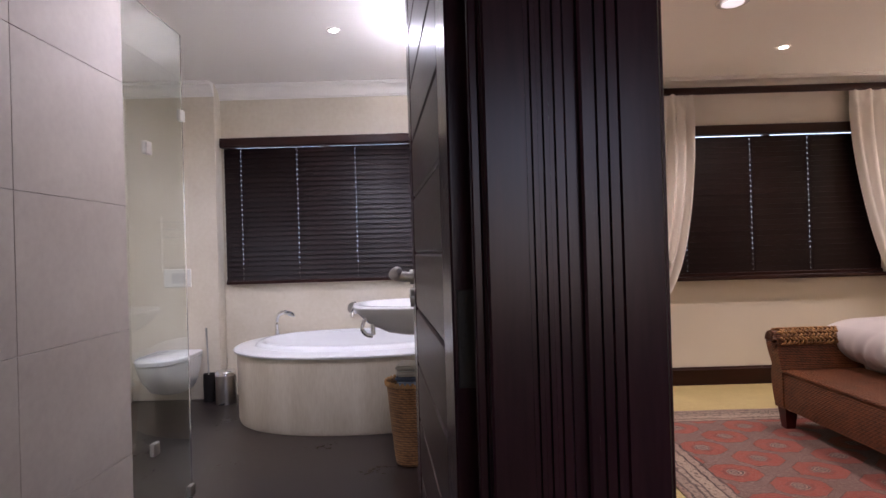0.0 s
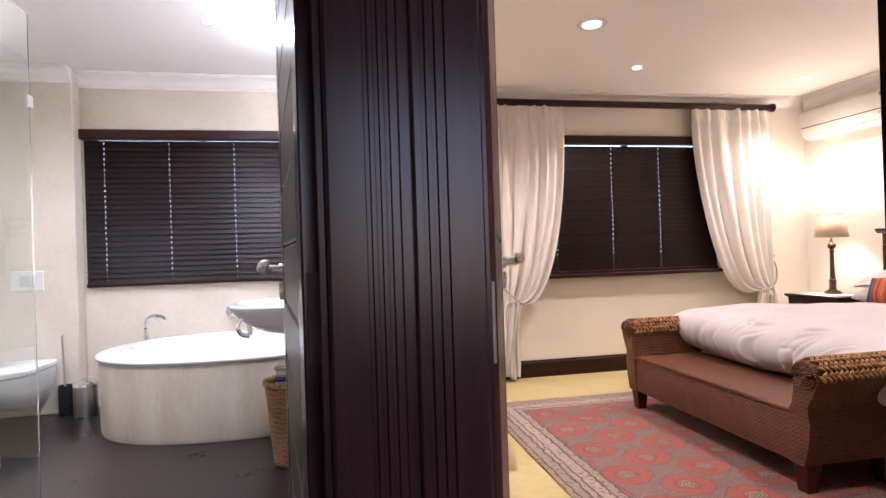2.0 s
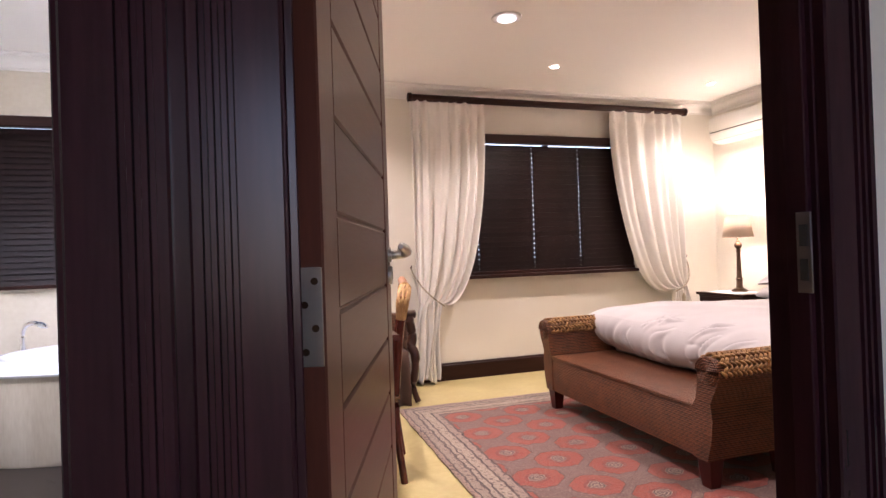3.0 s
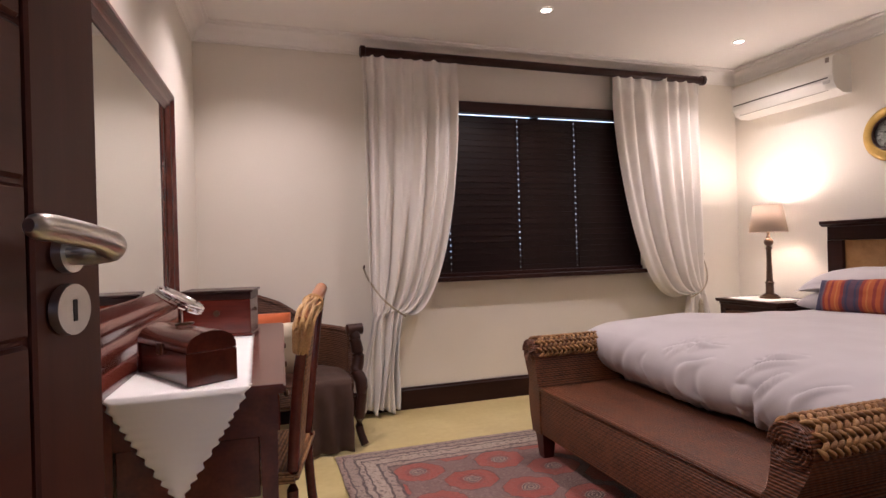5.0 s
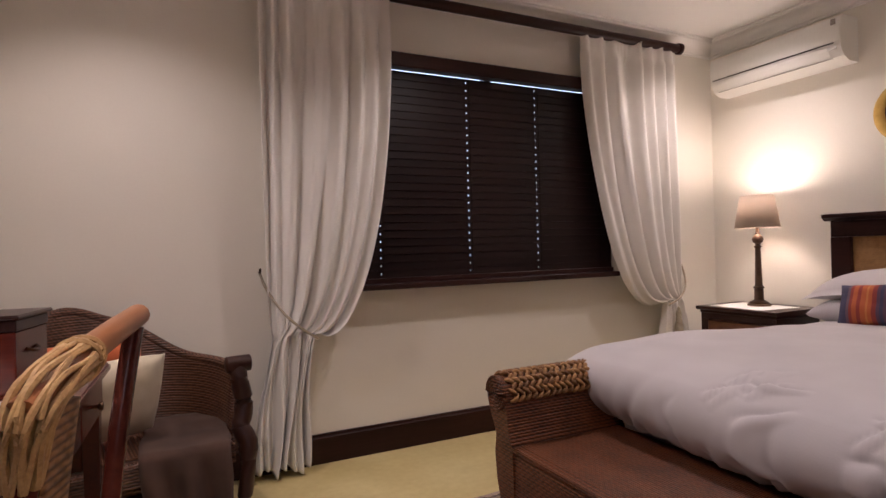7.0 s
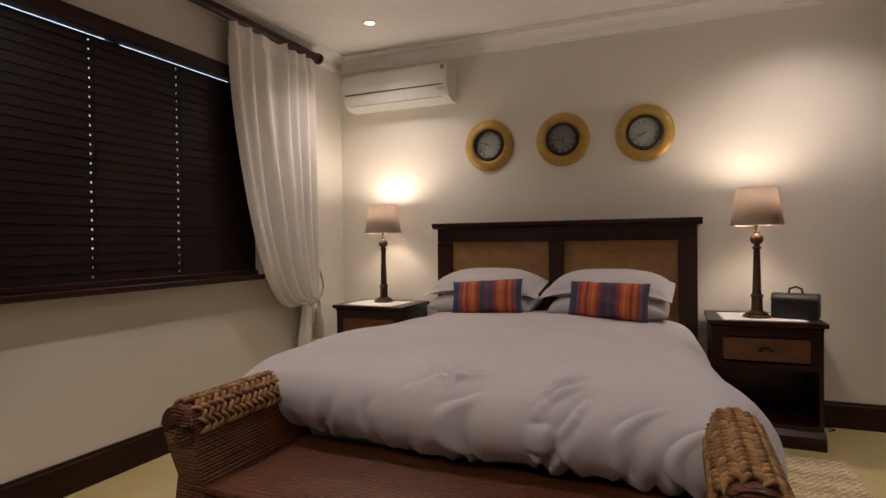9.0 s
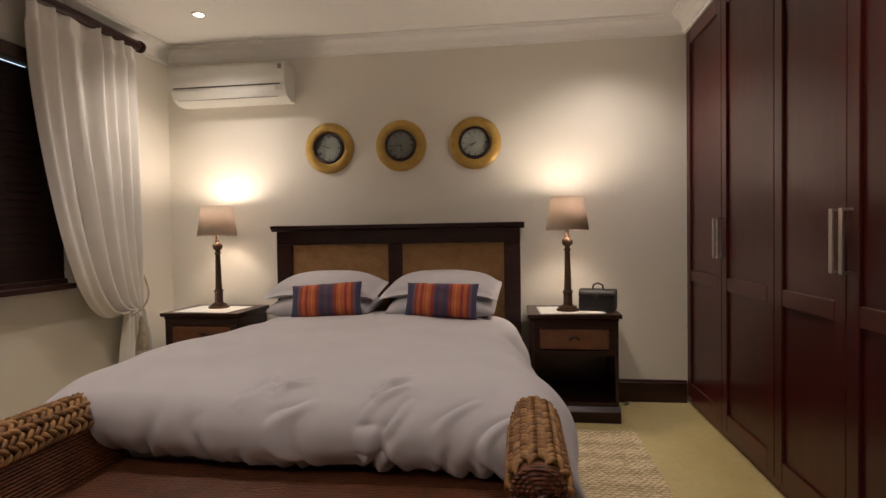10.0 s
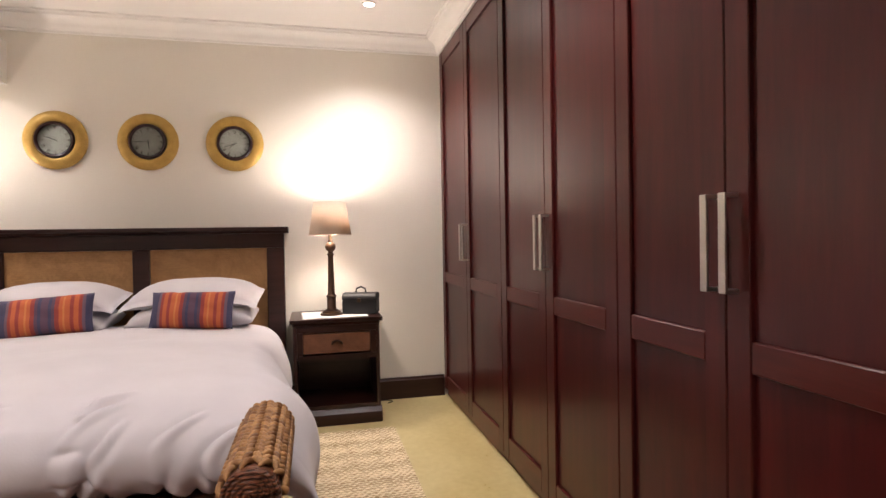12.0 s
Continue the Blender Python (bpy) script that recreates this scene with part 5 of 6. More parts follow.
part("side_panel", boxed(0.077, 0.448, 0.630, 0.648, 0.47, DT - 0.156, bevel=0.003), DESKWOOD, desk, smooth=None)
part("back_panel", boxed(0.02, 0.036, -0.69, 0.61, 0.47, DT - 0.156, bevel=0.003), DESKWOOD, desk, smooth=None)
part("stretcher", boxed(0.06, 0.465, -0.727, -0.703, 0.17, 0.195, bevel=0.003), DESKWOOD, desk, smooth=None)
part("stretcher", boxed(0.06, 0.465, 0.628, 0.652, 0.17, 0.195, bevel=0.003), DESKWOOD, desk, smooth=None)

mir = thing("wall_mirror", (XP - SKEW * (YW - 2.70), 2.70, DT), "large mirror in a moulded dark wooden frame above the dressing table", "mirror", turn=-2.14)
MY, MZ0, MZ1 = 0.93, 0.0, 1.165


def moulding(w=0.095):
    return [(0, 0), (0, 0.030), (0.012, 0.042), (0.030, 0.045), (0.045, 0.034), (0.055, 0.030), (0.070, 0.030), (0.080, 0.020), (w, 0.014), (w, 0)]


def base_moulding():
    """Stepped lower rail: three rounded ribs that draw back towards the glass."""
    out = [(0, 0), (0, 0.074)]
    for w0, w1, h0, h1 in ((0.0, 0.05, 0.074, 0.062), (0.062, 0.118, 0.055, 0.040), (0.132, 0.178, 0.034, 0.024)):
        for k in range(6):
            q = k / 5
            out.append((w0 + 0.002 + (w1 - w0) * q, h0 + (h1 - h0) * q + 0.011 * math.sin(math.pi * q)))
        out.append((w1 + 0.004, h1 - 0.006))
    return out + [(0.2185, 0.014), (0.2185, 0)]


for s in (-1, 1):
    bm = prism([(0.002 + h, s * (MY - w)) for w, h in moulding()], "z", MZ0, MZ1)
    for v in bm.verts:
        d = MY - abs(v.co.y)
        v.co.z = min(max(v.co.z, MZ0 + d * 2.3), MZ1 - d)
    part("frame_side", bm, DESKWOOD, mir, smooth=30)
for top in (0, 1):
    bm = prism([(0.002 + h, (MZ1 - w) if top else (MZ0 + w)) for w, h in (moulding() if top else base_moulding())], "y", -MY, MY)
    for v in bm.verts:
        d = (MZ1 - v.co.z) if top else (v.co.z - MZ0) / 2.3
        v.co.y = min(max(v.co.y, -MY + d), MY - d)
    part("frame_rail", bm, DESKWOOD, mir, smooth=30)
part("mirror_glass", boxed(0.004, 0.012, -MY + 0.09, MY - 0.09, MZ0 + 0.20, MZ1 - 0.09), MIRROR, mir, "clear silvered mirror glass", smooth=None)


def runner():
    """White runner along the table with a zigzag edge; its pointed end hangs down."""
    x0, x1, y0, y1 = 0.222, 0.585, 2.262, 3.72
    rows = []
    n, m = 420, 26
    for i in range(n + 1):
        s = i / n * (y1 - y0 + 0.295)
        saw = 0.012 * (abs(((s * 38 + 0.7 * noise.noise(Vector((s * 9, 0, 4)))) % 1) - 0.5) * 2 - 0.5) + 0.007 * noise.noise(Vector((s * 45, 0, 1)))
        row = []
        for j in range(m + 1):
            q = j / m
            if s < y1 - y0:
                a, b = x0, x1
                y, z = y1 - s, DT + 0.0035 + 0.0012 * noise.noise(Vector((s * 8, q * 4, 2)))
            else:
                e = s - (y1 - y0)
                k = max(0.03, 1 - (e / 0.30) ** 1.08)
                mid = 0.40
                a, b = mid + (x0 - mid) * k, mid + (x1 - mid) * k
                y = y0 - 0.007 - 0.010 * math.sin(q * 5) * min(1, e * 4)
                z = DT + 0.004 - e
                if e < 0.012:
                    y = y0 - e * 0.5
            a, b = a + saw * (1 if s > y1 - y0 else 0.6), b - saw
            row.append((a + (b - a) * q, y, z))
        rows.append(row)
    return tagged(part("table_runner", sheet(rows), LINEN, smooth=60, thick=0.002), "white table runner with zigzag edge hanging over the dressing table", "table runner")


runner()
big = thing("wooden_box", (0.45, 3.38, DT + 0.0055), "red-brown wooden box with dark lid on the dressing table", "box", turn=-9)
part("body", boxed(-0.145, 0.145, -0.095, 0.105, 0.012, 0.165, bevel=0.003), REDWOOD, big, smooth=None)
part("foot_moulding", boxed(-0.153, 0.153, -0.103, 0.113, 0.0, 0.0125, bevel=0.004), REDWOOD, big, smooth=None)
part("lid", boxed(-0.148, 0.148, -0.098, 0.108, 0.1655, 0.195, bevel=0.003), BEDWOOD, big, "dark lid", smooth=None)
part("lid_top", boxed(-0.157, 0.157, -0.108, 0.118, 0.1955, 0.207, bevel=0.004), BEDWOOD, big, smooth=None)
part("lock_plate", tube([(0.0, -0.0955, 0.105), (0.0, -0.0985, 0.105)], 0.014, 16), BRONZE, big, "round lock plate", smooth=30)
part("side_pull", tube([(0.145, -0.03, 0.115), (0.155, -0.02, 0.108), (0.157, 0.0, 0.104), (0.155, 0.02, 0.108), (0.145, 0.03, 0.115)], 0.004, 8), BRONZE, big)
small = thing("wooden_chest", (0.398, 2.480, DT + 0.0055), "small polished red wooden chest with domed lid", "chest", turn=-60)
part("body", boxed(-0.175, 0.175, -0.070, 0.070, 0, 0.095, bevel=0.004), CHESTWOOD, small, smooth=None)
part("lid", prism([(-0.072, 0.096), (-0.072, 0.112), (-0.060, 0.134), (-0.03, 0.148), (0, 0.152), (0.03, 0.148), (0.060, 0.134), (0.072, 0.112), (0.072, 0.096)], "x", -0.177, 0.177), CHESTWOOD, small, "domed red wooden lid")
part("edge_band", boxed(-0.178, -0.160, -0.074, 0.074, 0.0, 0.094, bevel=0.002), CHESTWOOD, small, smooth=None)
part("edge_band", boxed(0.160, 0.178, -0.074, 0.074, 0.0, 0.094, bevel=0.002), CHESTWOOD, small, smooth=None)
part("clasp", boxed(-0.014, 0.014, -0.079, -0.070, 0.076, 0.11, bevel=0.002), BRONZE, small)
part("ring_handle", tube([(0.030 * math.cos(a), 0.022 * math.sin(a), 0.158 + 0.003 * math.cos(a)) for a in [i / 20 * 2 * math.pi for i in range(20)]], 0.0042, 8, closed=True), BRONZE, small, "bronze ring handle on the lid")
vm = thing("vanity_mirror", (0.355, 2.74, DT + 0.0055), "small round chrome vanity mirror on a stem, tipped almost level", "vanity mirror", turn=12)
part("foot", lathe([(0, 0), (0.055, 0), (0.056, 0.012), (0.05, 0.016), (0.012, 0.022), (0, 0.022)], 32), CHROME, vm)
part("stem", lathe([(0.009, 0.02), (0.008, 0.09), (0.013, 0.10), (0.008, 0.11), (0.008, 0.187), (0.012, 0.195), (0, 0.197)], 16), CHROME, vm)
d = part("disc", lathe([(0, -0.011), (0.070, -0.012), (0.078, -0.016), (0.087, -0.010), (0.084, -0.003), (0.089, 0.001), (0.084, 0.005), (0.087, 0.011), (0.078, 0.016), (0.073, 0.010), (0, 0.010)], 40), CHROME, vm, "chrome rim of the mirror")
d.matrix_local = pose(0, 0, 0.212, 6, 30, 0)

chair = thing("dining_chair", (0.555, 2.75, 0), "wooden chair with rope-bound wicker back at the dressing table", "chair", turn=-12)
part("seat", boxed(-0.19, 0.22, -0.235, 0.235, 0.42, 0.46, bevel=0.012, seg=2), WICKER_LIGHT, chair, "woven wicker seat")
for x in (-0.17, 0.20):
    for y in (-0.21, 0.21):
        if x < 0:
            part("leg", tube([(x, y, 0), (x, y, 0.425)], [0.016, 0.021], 12), DESKWOOD, chair)
        else:
            pts = [curve_at([(x + 0.03, y, 0), (x, y, 0.25), (x, y * (1 if y < 0 else 0.85), 0.46), (x + 0.025, y * (1 if y < 0 else 0.95), 0.75), (x + 0.055, y * (1.02 if y < 0 else 1.12), 0.95 if y < 0 else 1.0)], i / 14) for i in range(15)]
            part("leg", tube(pts, 0.019, 12), DESKWOOD, chair, "curved back leg and post")
bm = bmesh.new()
rows = [[(0.205 + 0.055 * ((z - 0.46) / 0.5) ** 1.3 + 0.012 * math.cos(y * 6), y, z) for y in [-0.205 + 0.085 * j / 6 for j in range(7)]] for z in [0.48 + 0.46 * i / 16 for i in range(17)]]
part("backrest", sheet(rows, bm), WICKER_LIGHT, chair, "woven wicker back", thick=0.02)
part("top_rail", tube([curve_at([(0.250, -0.24, 0.945), (0.262, -0.12, 0.985), (0.266, 0, 1.003), (0.263, 0.12, 1.013), (0.258, 0.255, 1.022)], i / 16) for i in range(17)], 0.024, 12), CHAIRWOOD, chair, "honey wooden top rail")
bm = bmesh.new()
spine = [curve_at([(0.264, -0.07, 0.992), (0.262, -0.13, 0.983), (0.256, -0.19, 0.967), (0.250, -0.226, 0.938), (0.244, -0.226, 0.90), (0.236, -0.216, 0.845)], i / 18) for i in range(19)]
tube(spine, [0.021] * 15 + [0.018, 0.015, 0.012, 0.008], 10, bm)
for k in range(24):
    pts = []
    for i, c in enumerate(spine):
        c = Vector(c)
        d = (Vector(spine[min(i + 1, 18)]) - Vector(spine[max(i - 1, 0)])).normalized()
        e1 = (Vector((1, 0, 0)) - d * d.x).normalized()
        e2 = d.cross(e1)
        a = k / 24 * 2 * math.pi + 0.22 * math.sin(i * 0.45 + k * 1.9)
        r = (0.0265 + 0.005 * math.sin(math.pi * i / 18)) * (1 - 0.25 * (i / 18) ** 3) + 0.0015 * math.sin(k * 2.3 + i * 0.4)
        pts.append(tuple(c + e1 * math.cos(a) * r + e2 * math.sin(a) * r))
    tube(pts, 0.0050 + 0.0008 * math.sin(k * 1.7), 6, bm)
for at, r in ((0.4, 0.031), (1.7, 0.033)):
    c = Vector(spine[0]).lerp(Vector(spine[3]), at / 3)
    tube([(c.x + r * math.cos(q), c.y + 0.004 * math.sin(q * 2 + at), c.z + r * math.sin(q)) for q in [i / 20 * 2 * math.pi for i in range(20)]], 0.0055, 6, bm, closed=True)
part("rope_binding", bm, SEAGRASS_GOLD, chair, "golden rope binding on the back corner")


WICKER_POST = wood("dark turned chair wood", (0.018, 0.006, 0.004), (0.065, 0.024, 0.014), "z", 0.34)


def tub_chair():
    c = thing("wicker_armchair", (0.737, 4.22, 0), "dark brown wicker tub armchair with curved back and brown throw", "armchair", turn=10)
    # curved back and arms: a wall around the seat, high behind, low at the arms
    N = 44
    rows_o = []
    for k in range(13):
        v = k / 12
        row = []
        for i in range(N + 1):
            a = math.pi * (i / N)
            cx, sy = math.cos(a), math.sin(a)
            x = 0.375 * math.copysign(abs(cx) ** 0.75, cx)
            y = -0.22 + 0.50 * sy ** 0.8
            high = 0.665 + 0.25 * max(0.0, math.cos(a - 1.95)) ** 4
            z = 0.32 + (high - 0.32) * v
            row.append((x * (1 + 0.05 * v), y + 0.04 * v * sy, z))
        rows_o.append(row)
    part("back", sheet(rows_o), WICKER_DARK, c, "curved woven wicker back and arms", thick=0.032)
    part("back_rim", tube(rows_o[-1], 0.021, 10), WICKER_DARK, c, "rolled wicker rim")
    part("seat", boxed(-0.36, 0.36, -0.33, 0.24, 0.27, 0.405, bevel=0.03, seg=3), WICKER_DARK, c, "deep woven wicker seat")
    for s in (-1, 1):
        x = s * 0.385
        pts = [curve_at([(x, -0.27, 0.69), (x - s * 0.002, -0.285, 0.64), (x + s * 0.014, -0.285, 0.56), (x + s * 0.012, -0.29, 0.49), (x - s * 0.004, -0.30, 0.44), (x + s * 0.018, -0.32, 0.385), (x + s * 0.014, -0.33, 0.27), (x - s * 0.004, -0.325, 0.12), (x + s * 0.022, -0.35, 0.012)], i / 24) for i in range(25)]
        part("front_post", tube(pts, [0.036] * 6 + [0.037] * 6 + [0.038] * 5 + [0.030] * 4 + [0.024] * 4, 14), WICKER_POST, c, "shaped dark wooden post and leg")
        part("scroll", tube([(x - 0.050, -0.275, 0.695), (x - 0.046, -0.275, 0.695), (x + 0.046, -0.275, 0.695), (x + 0.050, -0.275, 0.695)], [0.026, 0.034, 0.034, 0.026], 18), WICKER_POST, c, "turned scroll at the arm's end", smooth=30)
        part("rear_leg", tube([(s * 0.28, 0.20, 0.28), (s * 0.30, 0.25, 0.0)], [0.024, 0.017], 10), DARKWOOD, c)
    return c


tub_chair()
rows = []
for i in range(31):
    q = i / 30
    row = []
    for j in range(21):
        x = 0.80 + 0.32 * j / 20 + 0.07 * max(0, q - 0.5) * (1 - j / 20) + 0.012 * noise.noise(Vector((i * 0.2, j * 0.3, 4)))
        s = q * 0.98
        if s < 0.52:
            y, z = 4.40 - s, 0.418
        else:
            y, z = 3.865 - 0.022 * math.sin(j * 0.75 + 0.8 * math.sin(i * 0.15)) * min(1, (s - 0.5) * 5) - 0.01 * (s - 0.52), 0.418 - (s - 0.52) * 0.88
            if s < 0.56:
                y, z = 3.88 - (s - 0.52) * 0.2, 0.418 - (s - 0.52) * 0.7
        row.append((x, y, z + 0.006 * noise.noise(Vector((i * 0.3, j * 0.3, 1)))))
    rows.append(row)
tagged(part("throw_blanket", sheet(rows), THROW, smooth=180, thick=0.008), "dark brown throw draped over the armchair seat", "blanket")
cushion("scatter_cushion", (0.70, 4.04, 0.60), -20, 118, (0.40, 0.36, 0.13), CREAMCLOTH, "cream cushion with orange piping on the armchair", "cushion", 0.0, 21)
cushion("scatter_cushion", (0.60, 4.27, 0.63), -16, 96, (0.42, 0.38, 0.12), ORANGE, "orange cushion on the armchair", "cushion", 0.0, 23)

# ---- bathroom ----
tub = thing("bathtub", (-0.86, 4.13, 0), "oval built-in bathtub with beige tiled surround and white rim", "bathtub")


def oval(a, b, n=72, p=2.25):
    out = []
    for i in range(n):
        t = 2 * math.pi * i / n
        c, s = math.cos(t), math.sin(t)
        out.append((a * math.copysign(abs(c) ** (2 / p), c), b * math.copysign(abs(s) ** (2 / p), s)))
    return out


def oval_shell(levels):
    return sheet([[(x, min(y, 0.598), z) for x, y in oval(a, b)] for a, b, z in levels], closed=True)


part("surround", oval_shell([(0.915, 0.635, 0.0), (0.925, 0.645, 0.03), (0.93, 0.65, 0.30), (0.93, 0.65, 0.53)]), TUBSIDE, tub, "curved beige plastered surround")
part("rim", oval_shell([(0.925, 0.645, 0.53), (0.950, 0.670, 0.532), (0.955, 0.675, 0.545), (0.945, 0.665, 0.556), (0.80, 0.52, 0.560), (0.79, 0.51, 0.575), (0.775, 0.495, 0.588), (0.74, 0.47, 0.590), (0.72, 0.45, 0.575), (0.67, 0.42, 0.40), (0.55, 0.34, 0.20), (0.3, 0.2, 0.17), (0.001, 0.001, 0.168)]), ACRYLIC, tub, "glossy white acrylic tub and rim")
hs = thing("hand_shower", (-1.62, 4.50, 0.558), "chrome hand shower standing on the bathtub rim", "hand shower")
part("holder", lathe([(0.032, 0), (0.032, 0.006), (0.02, 0.012), (0.019, 0.05), (0, 0.05)], 20), CHROME, hs)
part("hose_neck", tube([curve_at([(0, 0, 0.045), (0.0, 0, 0.12), (0.02, -0.01, 0.18), (0.07, -0.02, 0.205), (0.11, -0.03, 0.20)], i / 16) for i in range(17)], 0.016, 12), CHROME, hs, "curved chrome neck")
hd = part("shower_head", lathe([(0, 0), (0.046, 0), (0.048, 0.010), (0.036, 0.026), (0.012, 0.034), (0, 0.036)], 24), CHROME, hs, "round chrome shower head")
hd.matrix_local = pose(0.125, -0.03, 0.178, 0, 20, 0)
tap = thing("bath_mixer", (-0.98, 4.70, 0.70), "chrome bath mixer on the wall above the tub", "tap")
part("plate", tube([(0, 0.035, 0.06), (0, -0.01, 0.06)], 0.055, 28), CHROME, tap, smooth=30)
part("spout", tube([(0, 0.0, 0.06), (0, -0.05, 0.055), (0, -0.10, 0.02), (0, -0.11, -0.01)], 0.016, 12), CHROME, tap)
part("lever", tube([(0, -0.01, 0.075), (0.02, -0.04, 0.115)], 0.008, 8), CHROME, tap)

basin = thing("washbasin", (BX1 + 0.02, 2.88, 0.045), "white wall-hung ceramic washbasin with chrome towel ring", "washbasin")
levels = []
for a, b, z in ((0.10, 0.10, 0.74), (0.18, 0.15, 0.755), (0.29, 0.22, 0.81), (0.345, 0.265, 0.865), (0.37, 0.29, 0.892), (0.372, 0.292, 0.905), (0.365, 0.285, 0.915), (0.33, 0.25, 0.917), (0.31, 0.235, 0.905), (0.25, 0.19, 0.84), (0.12, 0.1, 0.80), (0.001, 0.001, 0.798)):
    levels.append([(min(-0.034, x - 0.31), y, z) for x, y in oval(a, b, 60, 2.5)])
part("bowl", sheet(levels, closed=True), CERAMIC, basin, "white glazed bowl")
part("towel_ring", tube([curve_at([(-0.56, -0.13, 0.86), (-0.60, -0.14, 0.835), (-0.615, -0.15, 0.79), (-0.595, -0.14, 0.755), (-0.56, -0.13, 0.745)], i / 20) for i in range(21)], 0.012, 10), CHROME, basin, "chrome towel ring")
part("ring_post", tube([(-0.56, -0.12, 0.75), (-0.56, -0.12, 0.885)], 0.014, 12), CHROME, basin)
part("trap", tube([(-0.3, 0, 0.745), (-0.3, 0, 0.52), (-0.25, 0, 0.47), (-0.034, 0, 0.47)], 0.018, 12), CHROME, basin)
bk = thing("laundry_basket", (-0.375, 2.98, 0), "tall golden wicker basket filled with folded towels", "basket")
part("wall", lathe([(0.085, 0.0), (0.098, 0.01), (0.120, 0.22), (0.138, 0.44), (0.146, 0.48), (0.138, 0.485), (0.128, 0.44), (0.085, 0.02)], 40), WICKER_LIGHT, bk)
bm = bmesh.new()
for k in range(30):
    a0 = 2 * math.pi * k / 30
    tube([(0.144 * math.cos(a0 + q * 0.08), 0.144 * math.sin(a0 + q * 0.08), 0.48 + (0.012 if q % 2 else -0.008)) for q in range(5)], 0.009, 6, bm)
part("rim", bm, SEAGRASS, bk, "braided wicker rim")
for k, (z, w, m, hue) in enumerate(((0.440, 0.120, TOWEL, "navy"), (0.470, 0.122, TOWEL_BLUE, "blue-grey"), (0.500, 0.112, TOWEL, "navy"), (0.530, 0.118, TOWEL_SAND, "sand-coloured"), (0.560, 0.10, TOWEL_SAND, "sand-coloured"))):
    t = part("folded_towel", boxed(-w, w, -0.075, 0.075, 0, 0.029, bevel=0.011, seg=3), m)
    t.matrix_world = pose(-0.375, 2.98, z, 0, 0, 84 + (k * 7) % 13)
    tagged(t, f"folded {hue} towel stacked on the wicker basket", "towel", "stack of folded towels")

wc = thing("toilet", (-2.50, 4.60, 0), "white wall-hung toilet with closed lid", "toilet")
lv = []
for a, b, z, yy in ((0.10, 0.14, 0.12, -0.16), (0.13, 0.20, 0.16, -0.22), (0.165, 0.25, 0.26, -0.27), (0.185, 0.275, 0.36, -0.29), (0.188, 0.28, 0.40, -0.295), (0.15, 0.24, 0.402, -0.295), (0.001, 0.001, 0.402, -0.295)):
    lv.append([(math.copysign(a, x) if y > 0 and a > 0.01 and abs(x) > 0.3 * a else x, min(y + yy, -0.001), z) for x, y in oval(a, b, 48, 2.4)])
part("bowl", sheet(lv, closed=True), CERAMIC, wc, "white glazed bowl")
lv = [[(math.copysign(a, x) if y > 0 and a > 0.01 and abs(x) > 0.3 * a else x, min(y - 0.30, -0.03), z) for x, y in oval(a, b, 48, 2.4)] for a, b, z in ((0.185, 0.275, 0.404), (0.195, 0.285, 0.408), (0.197, 0.287, 0.440), (0.185, 0.275, 0.450), (0.001, 0.001, 0.456))]
part("lid", sheet(lv, closed=True), CERAMIC, wc, "closed white lid")
part("hinge_block", boxed(-0.12, 0.12, -0.06, -0.02, 0.404, 0.452, bevel=0.01, seg=2), CERAMIC, wc)
fp = thing("flush_plate", (-2.52, 4.60, 1.08), "white dual flush plate on the wall above the toilet", "flush plate")
part("plate", boxed(-0.125, 0.125, -0.012, -0.001, -0.08, 0.08, bevel=0.004), PLASTIC, fp, smooth=None)
part("button", boxed(-0.05, 0.03, -0.017, -0.0125, -0.045, 0.045, bevel=0.002), LIGHTGREY, fp, smooth=None)
part("button", boxed(0.035, 0.075, -0.017, -0.0125, -0.045, 0.045, bevel=0.002), LIGHTGREY, fp, smooth=None)
br = thing("toilet_brush", (-2.235, 4.54, 0), "dark toilet brush holder with thin handle beside the toilet", "toilet brush")
part("holder", lathe([(0, 0.0), (0.05, 0.0), (0.052, 0.16), (0.050, 0.24), (0.044, 0.24), (0.043, 0.02), (0, 0.02)], 24), BLACK, br, "dark holder")
part("handle", tube([(0, 0, 0.06), (-0.01, 0, 0.40), (-0.018, 0, 0.64)], [0.007, 0.007, 0.009], 8), STEEL, br, "thin steel handle")
pb = thing("pedal_bin", (-2.06, 4.46, 0), "small round brushed steel pedal bin beside the bathtub", "bin")
part("body", lathe([(0, 0.0), (0.084, 0.0), (0.086, 0.012), (0.085, 0.24), (0, 0.24)], 36), STEEL, pb)
part("lid", lathe([(0.088, 0.241), (0.088, 0.262), (0.075, 0.280), (0.04, 0.292), (0, 0.295)], 36), CHROME, pb, "domed polished lid")
part("pedal", boxed(-0.02, 0.02, -0.12, -0.08, 0.008, 0.018, bevel=0.003), GREYDARK, pb)

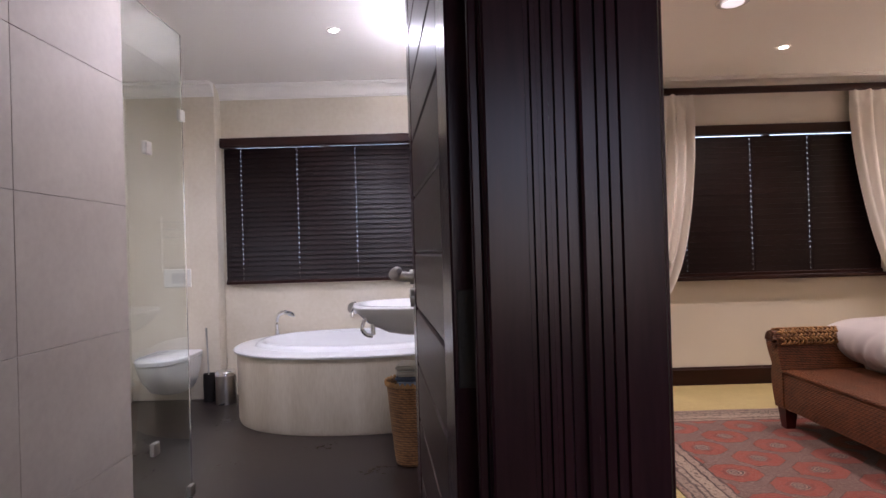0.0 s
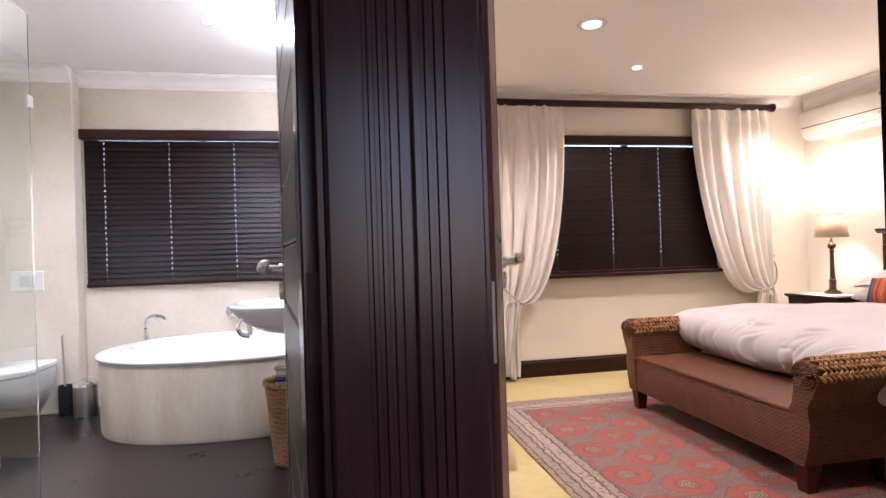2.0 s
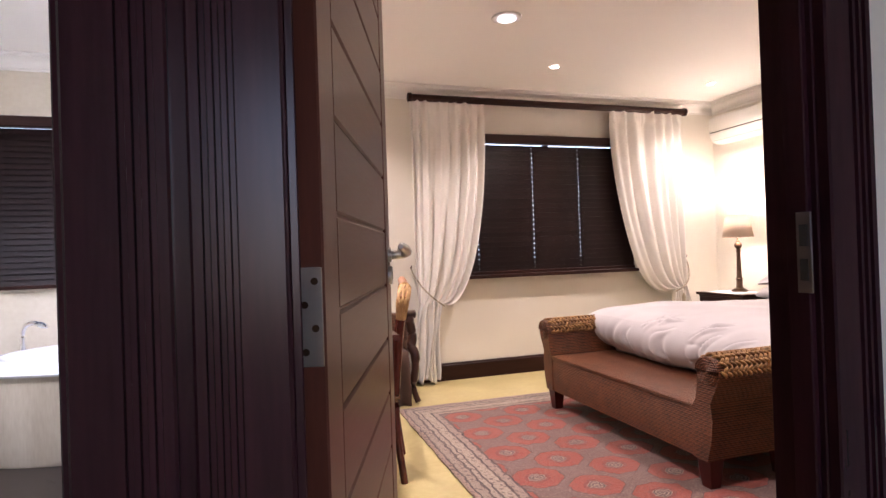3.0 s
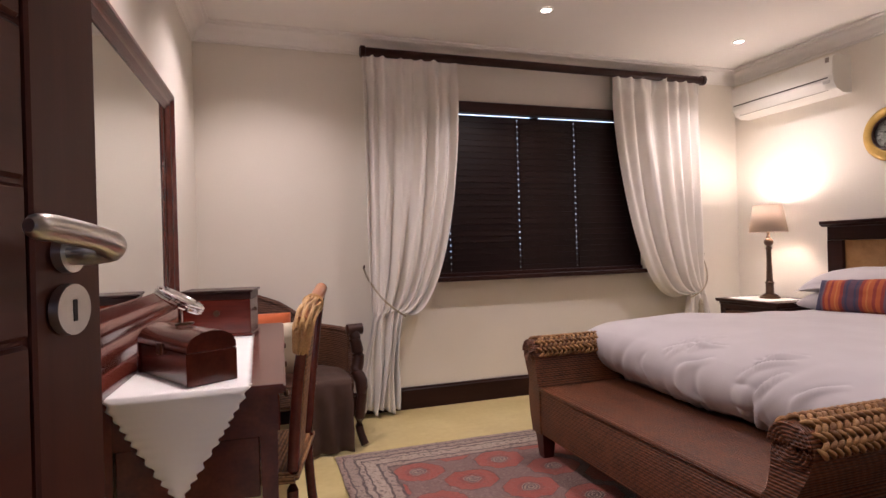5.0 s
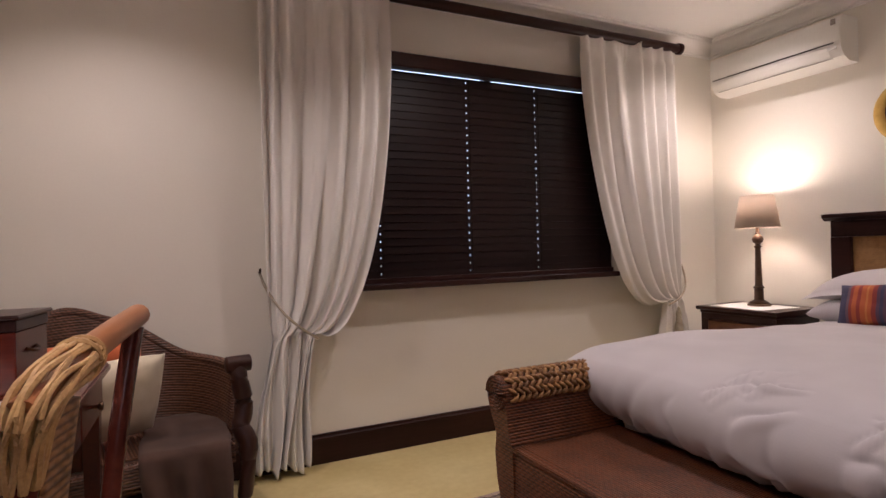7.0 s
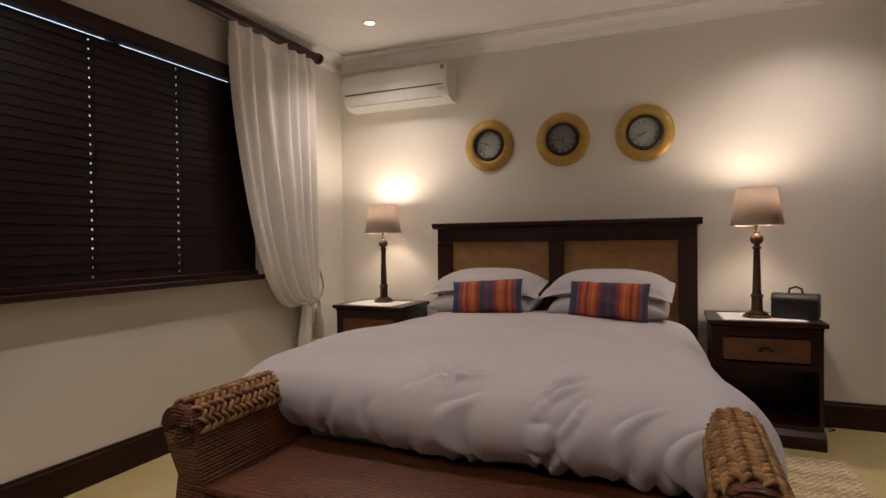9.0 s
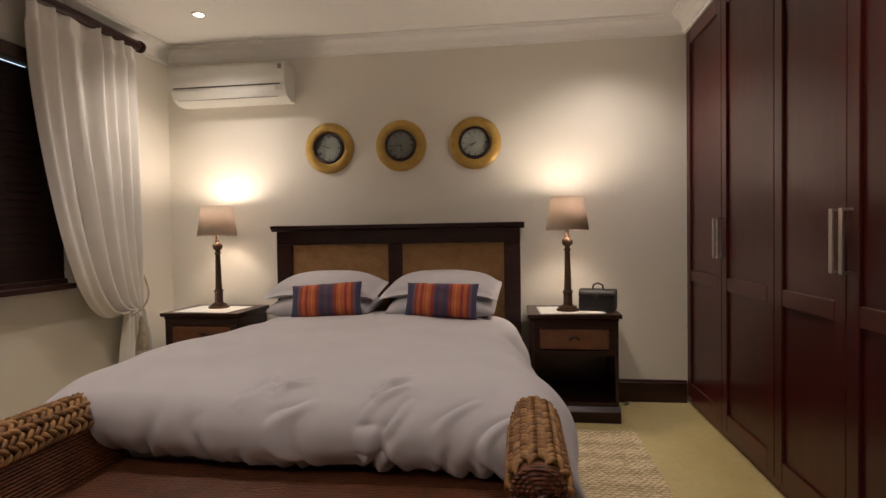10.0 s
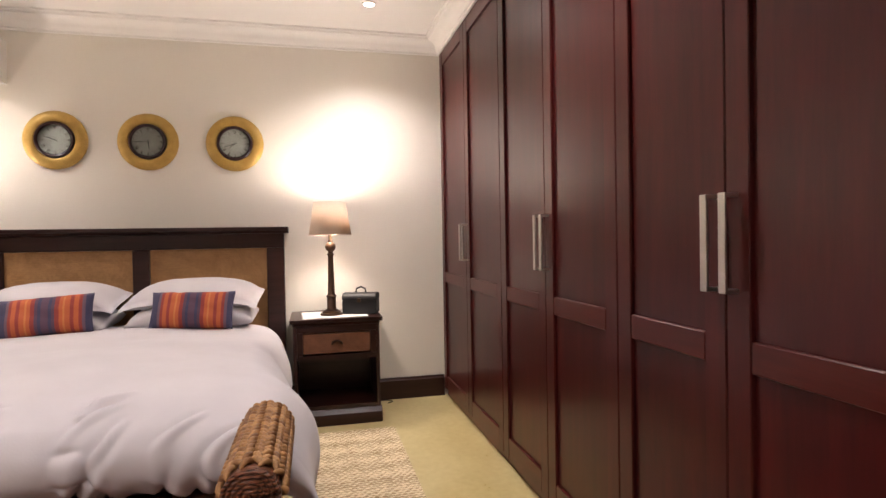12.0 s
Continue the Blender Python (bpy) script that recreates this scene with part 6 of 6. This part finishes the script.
glass = thing("shower_screen", (-1.265, 1.60, 0), "greenish clear glass shower panel with steel clamps", "shower screen")
g = part("pane", boxed(-0.005, 0.005, 0.002, 0.45, 0.02, 2.21), SHOWERGLASS, glass, "clear greenish glass pane", smooth=None)
g.visible_shadow = False
for y, z in ((0.437, 0.26), (0.437, 1.86), (0.155, 0.535), (0.155, 1.67)):
    part("clamp", boxed(-0.013, 0.013, y - 0.02, y + 0.022, z - 0.024, z + 0.024, bevel=0.003), STEEL, glass, "square chrome clamp", smooth=None)

rail = thing("towel_rail", (BX1 - 0.012, 4.42, 0), "chrome towel rail on the wall at the bathtub's end", "towel rail")
for z in (1.56, 1.495, 1.43, 1.18):
    part("bar", tube([(-0.07, -0.28, z), (-0.07, 0.28, z)], 0.010, 10), CHROME, rail)
for y in (-0.28, 0.28):
    part("upright", tube([(-0.07, y, 1.14), (-0.07, y, 1.60)], 0.013, 10), CHROME, rail)
    for z in (1.20, 1.54):
        part("wall_bracket", tube([(-0.07, y, z), (-0.0005, y, z)], 0.009, 10), CHROME, rail)

# ---- wall tiles of the shower, one by one ----
TH = 0.4305
wide = mesh_of("tile", boxed(0, 0.008, 0.0008, 0.6372, 0.0008, TH - 0.0008, bevel=0.0008), TILE)
cut = mesh_of("tile", boxed(0, 0.008, 0.0008, 0.5080, 0.0008, TH - 0.0008, bevel=0.0008), TILE)
cap = mesh_of("tile", boxed(-1.42, -1.2575, 1.5905, 1.5985, 0.0008, TH - 0.0008, bevel=0.0008), TILE)
for r in range(6):
    z = 0.146 + TH * r
    for y, me in ((0.452, wide), (1.090, cut)):
        o = new("tile", me)
        o.parent, o.location = shower, (-1.2655, y, z)
    o = new("tile", cap)
    o.parent, o.location = shower, (0, 0, z)
low = mesh_of("tile", boxed(0, 0.008, 0.0008, 0.6372, 0.0008, 0.1445, bevel=0.0008), TILE)
lowcut = mesh_of("tile", boxed(0, 0.008, 0.0008, 0.5080, 0.0008, 0.1445, bevel=0.0008), TILE)
for y, me in ((0.452, low), (1.090, lowcut)):
    o = new("tile", me)
    o.parent, o.location = shower, (-1.2655, y, 0)

# ---- small things on the floor ----
tagged(part("lamp_cable", tube([curve_at([(4.72, 1.43, 0.006), (4.745, 1.20, 0.008), (4.75, 1.14, 0.006), (4.715, 1.10, 0.005), (4.68, 1.14, 0.005)], i / 20) for i in range(21)], 0.0035, 6), BLACK), "thin black lamp cable on the floor behind the bedside table", "cable")
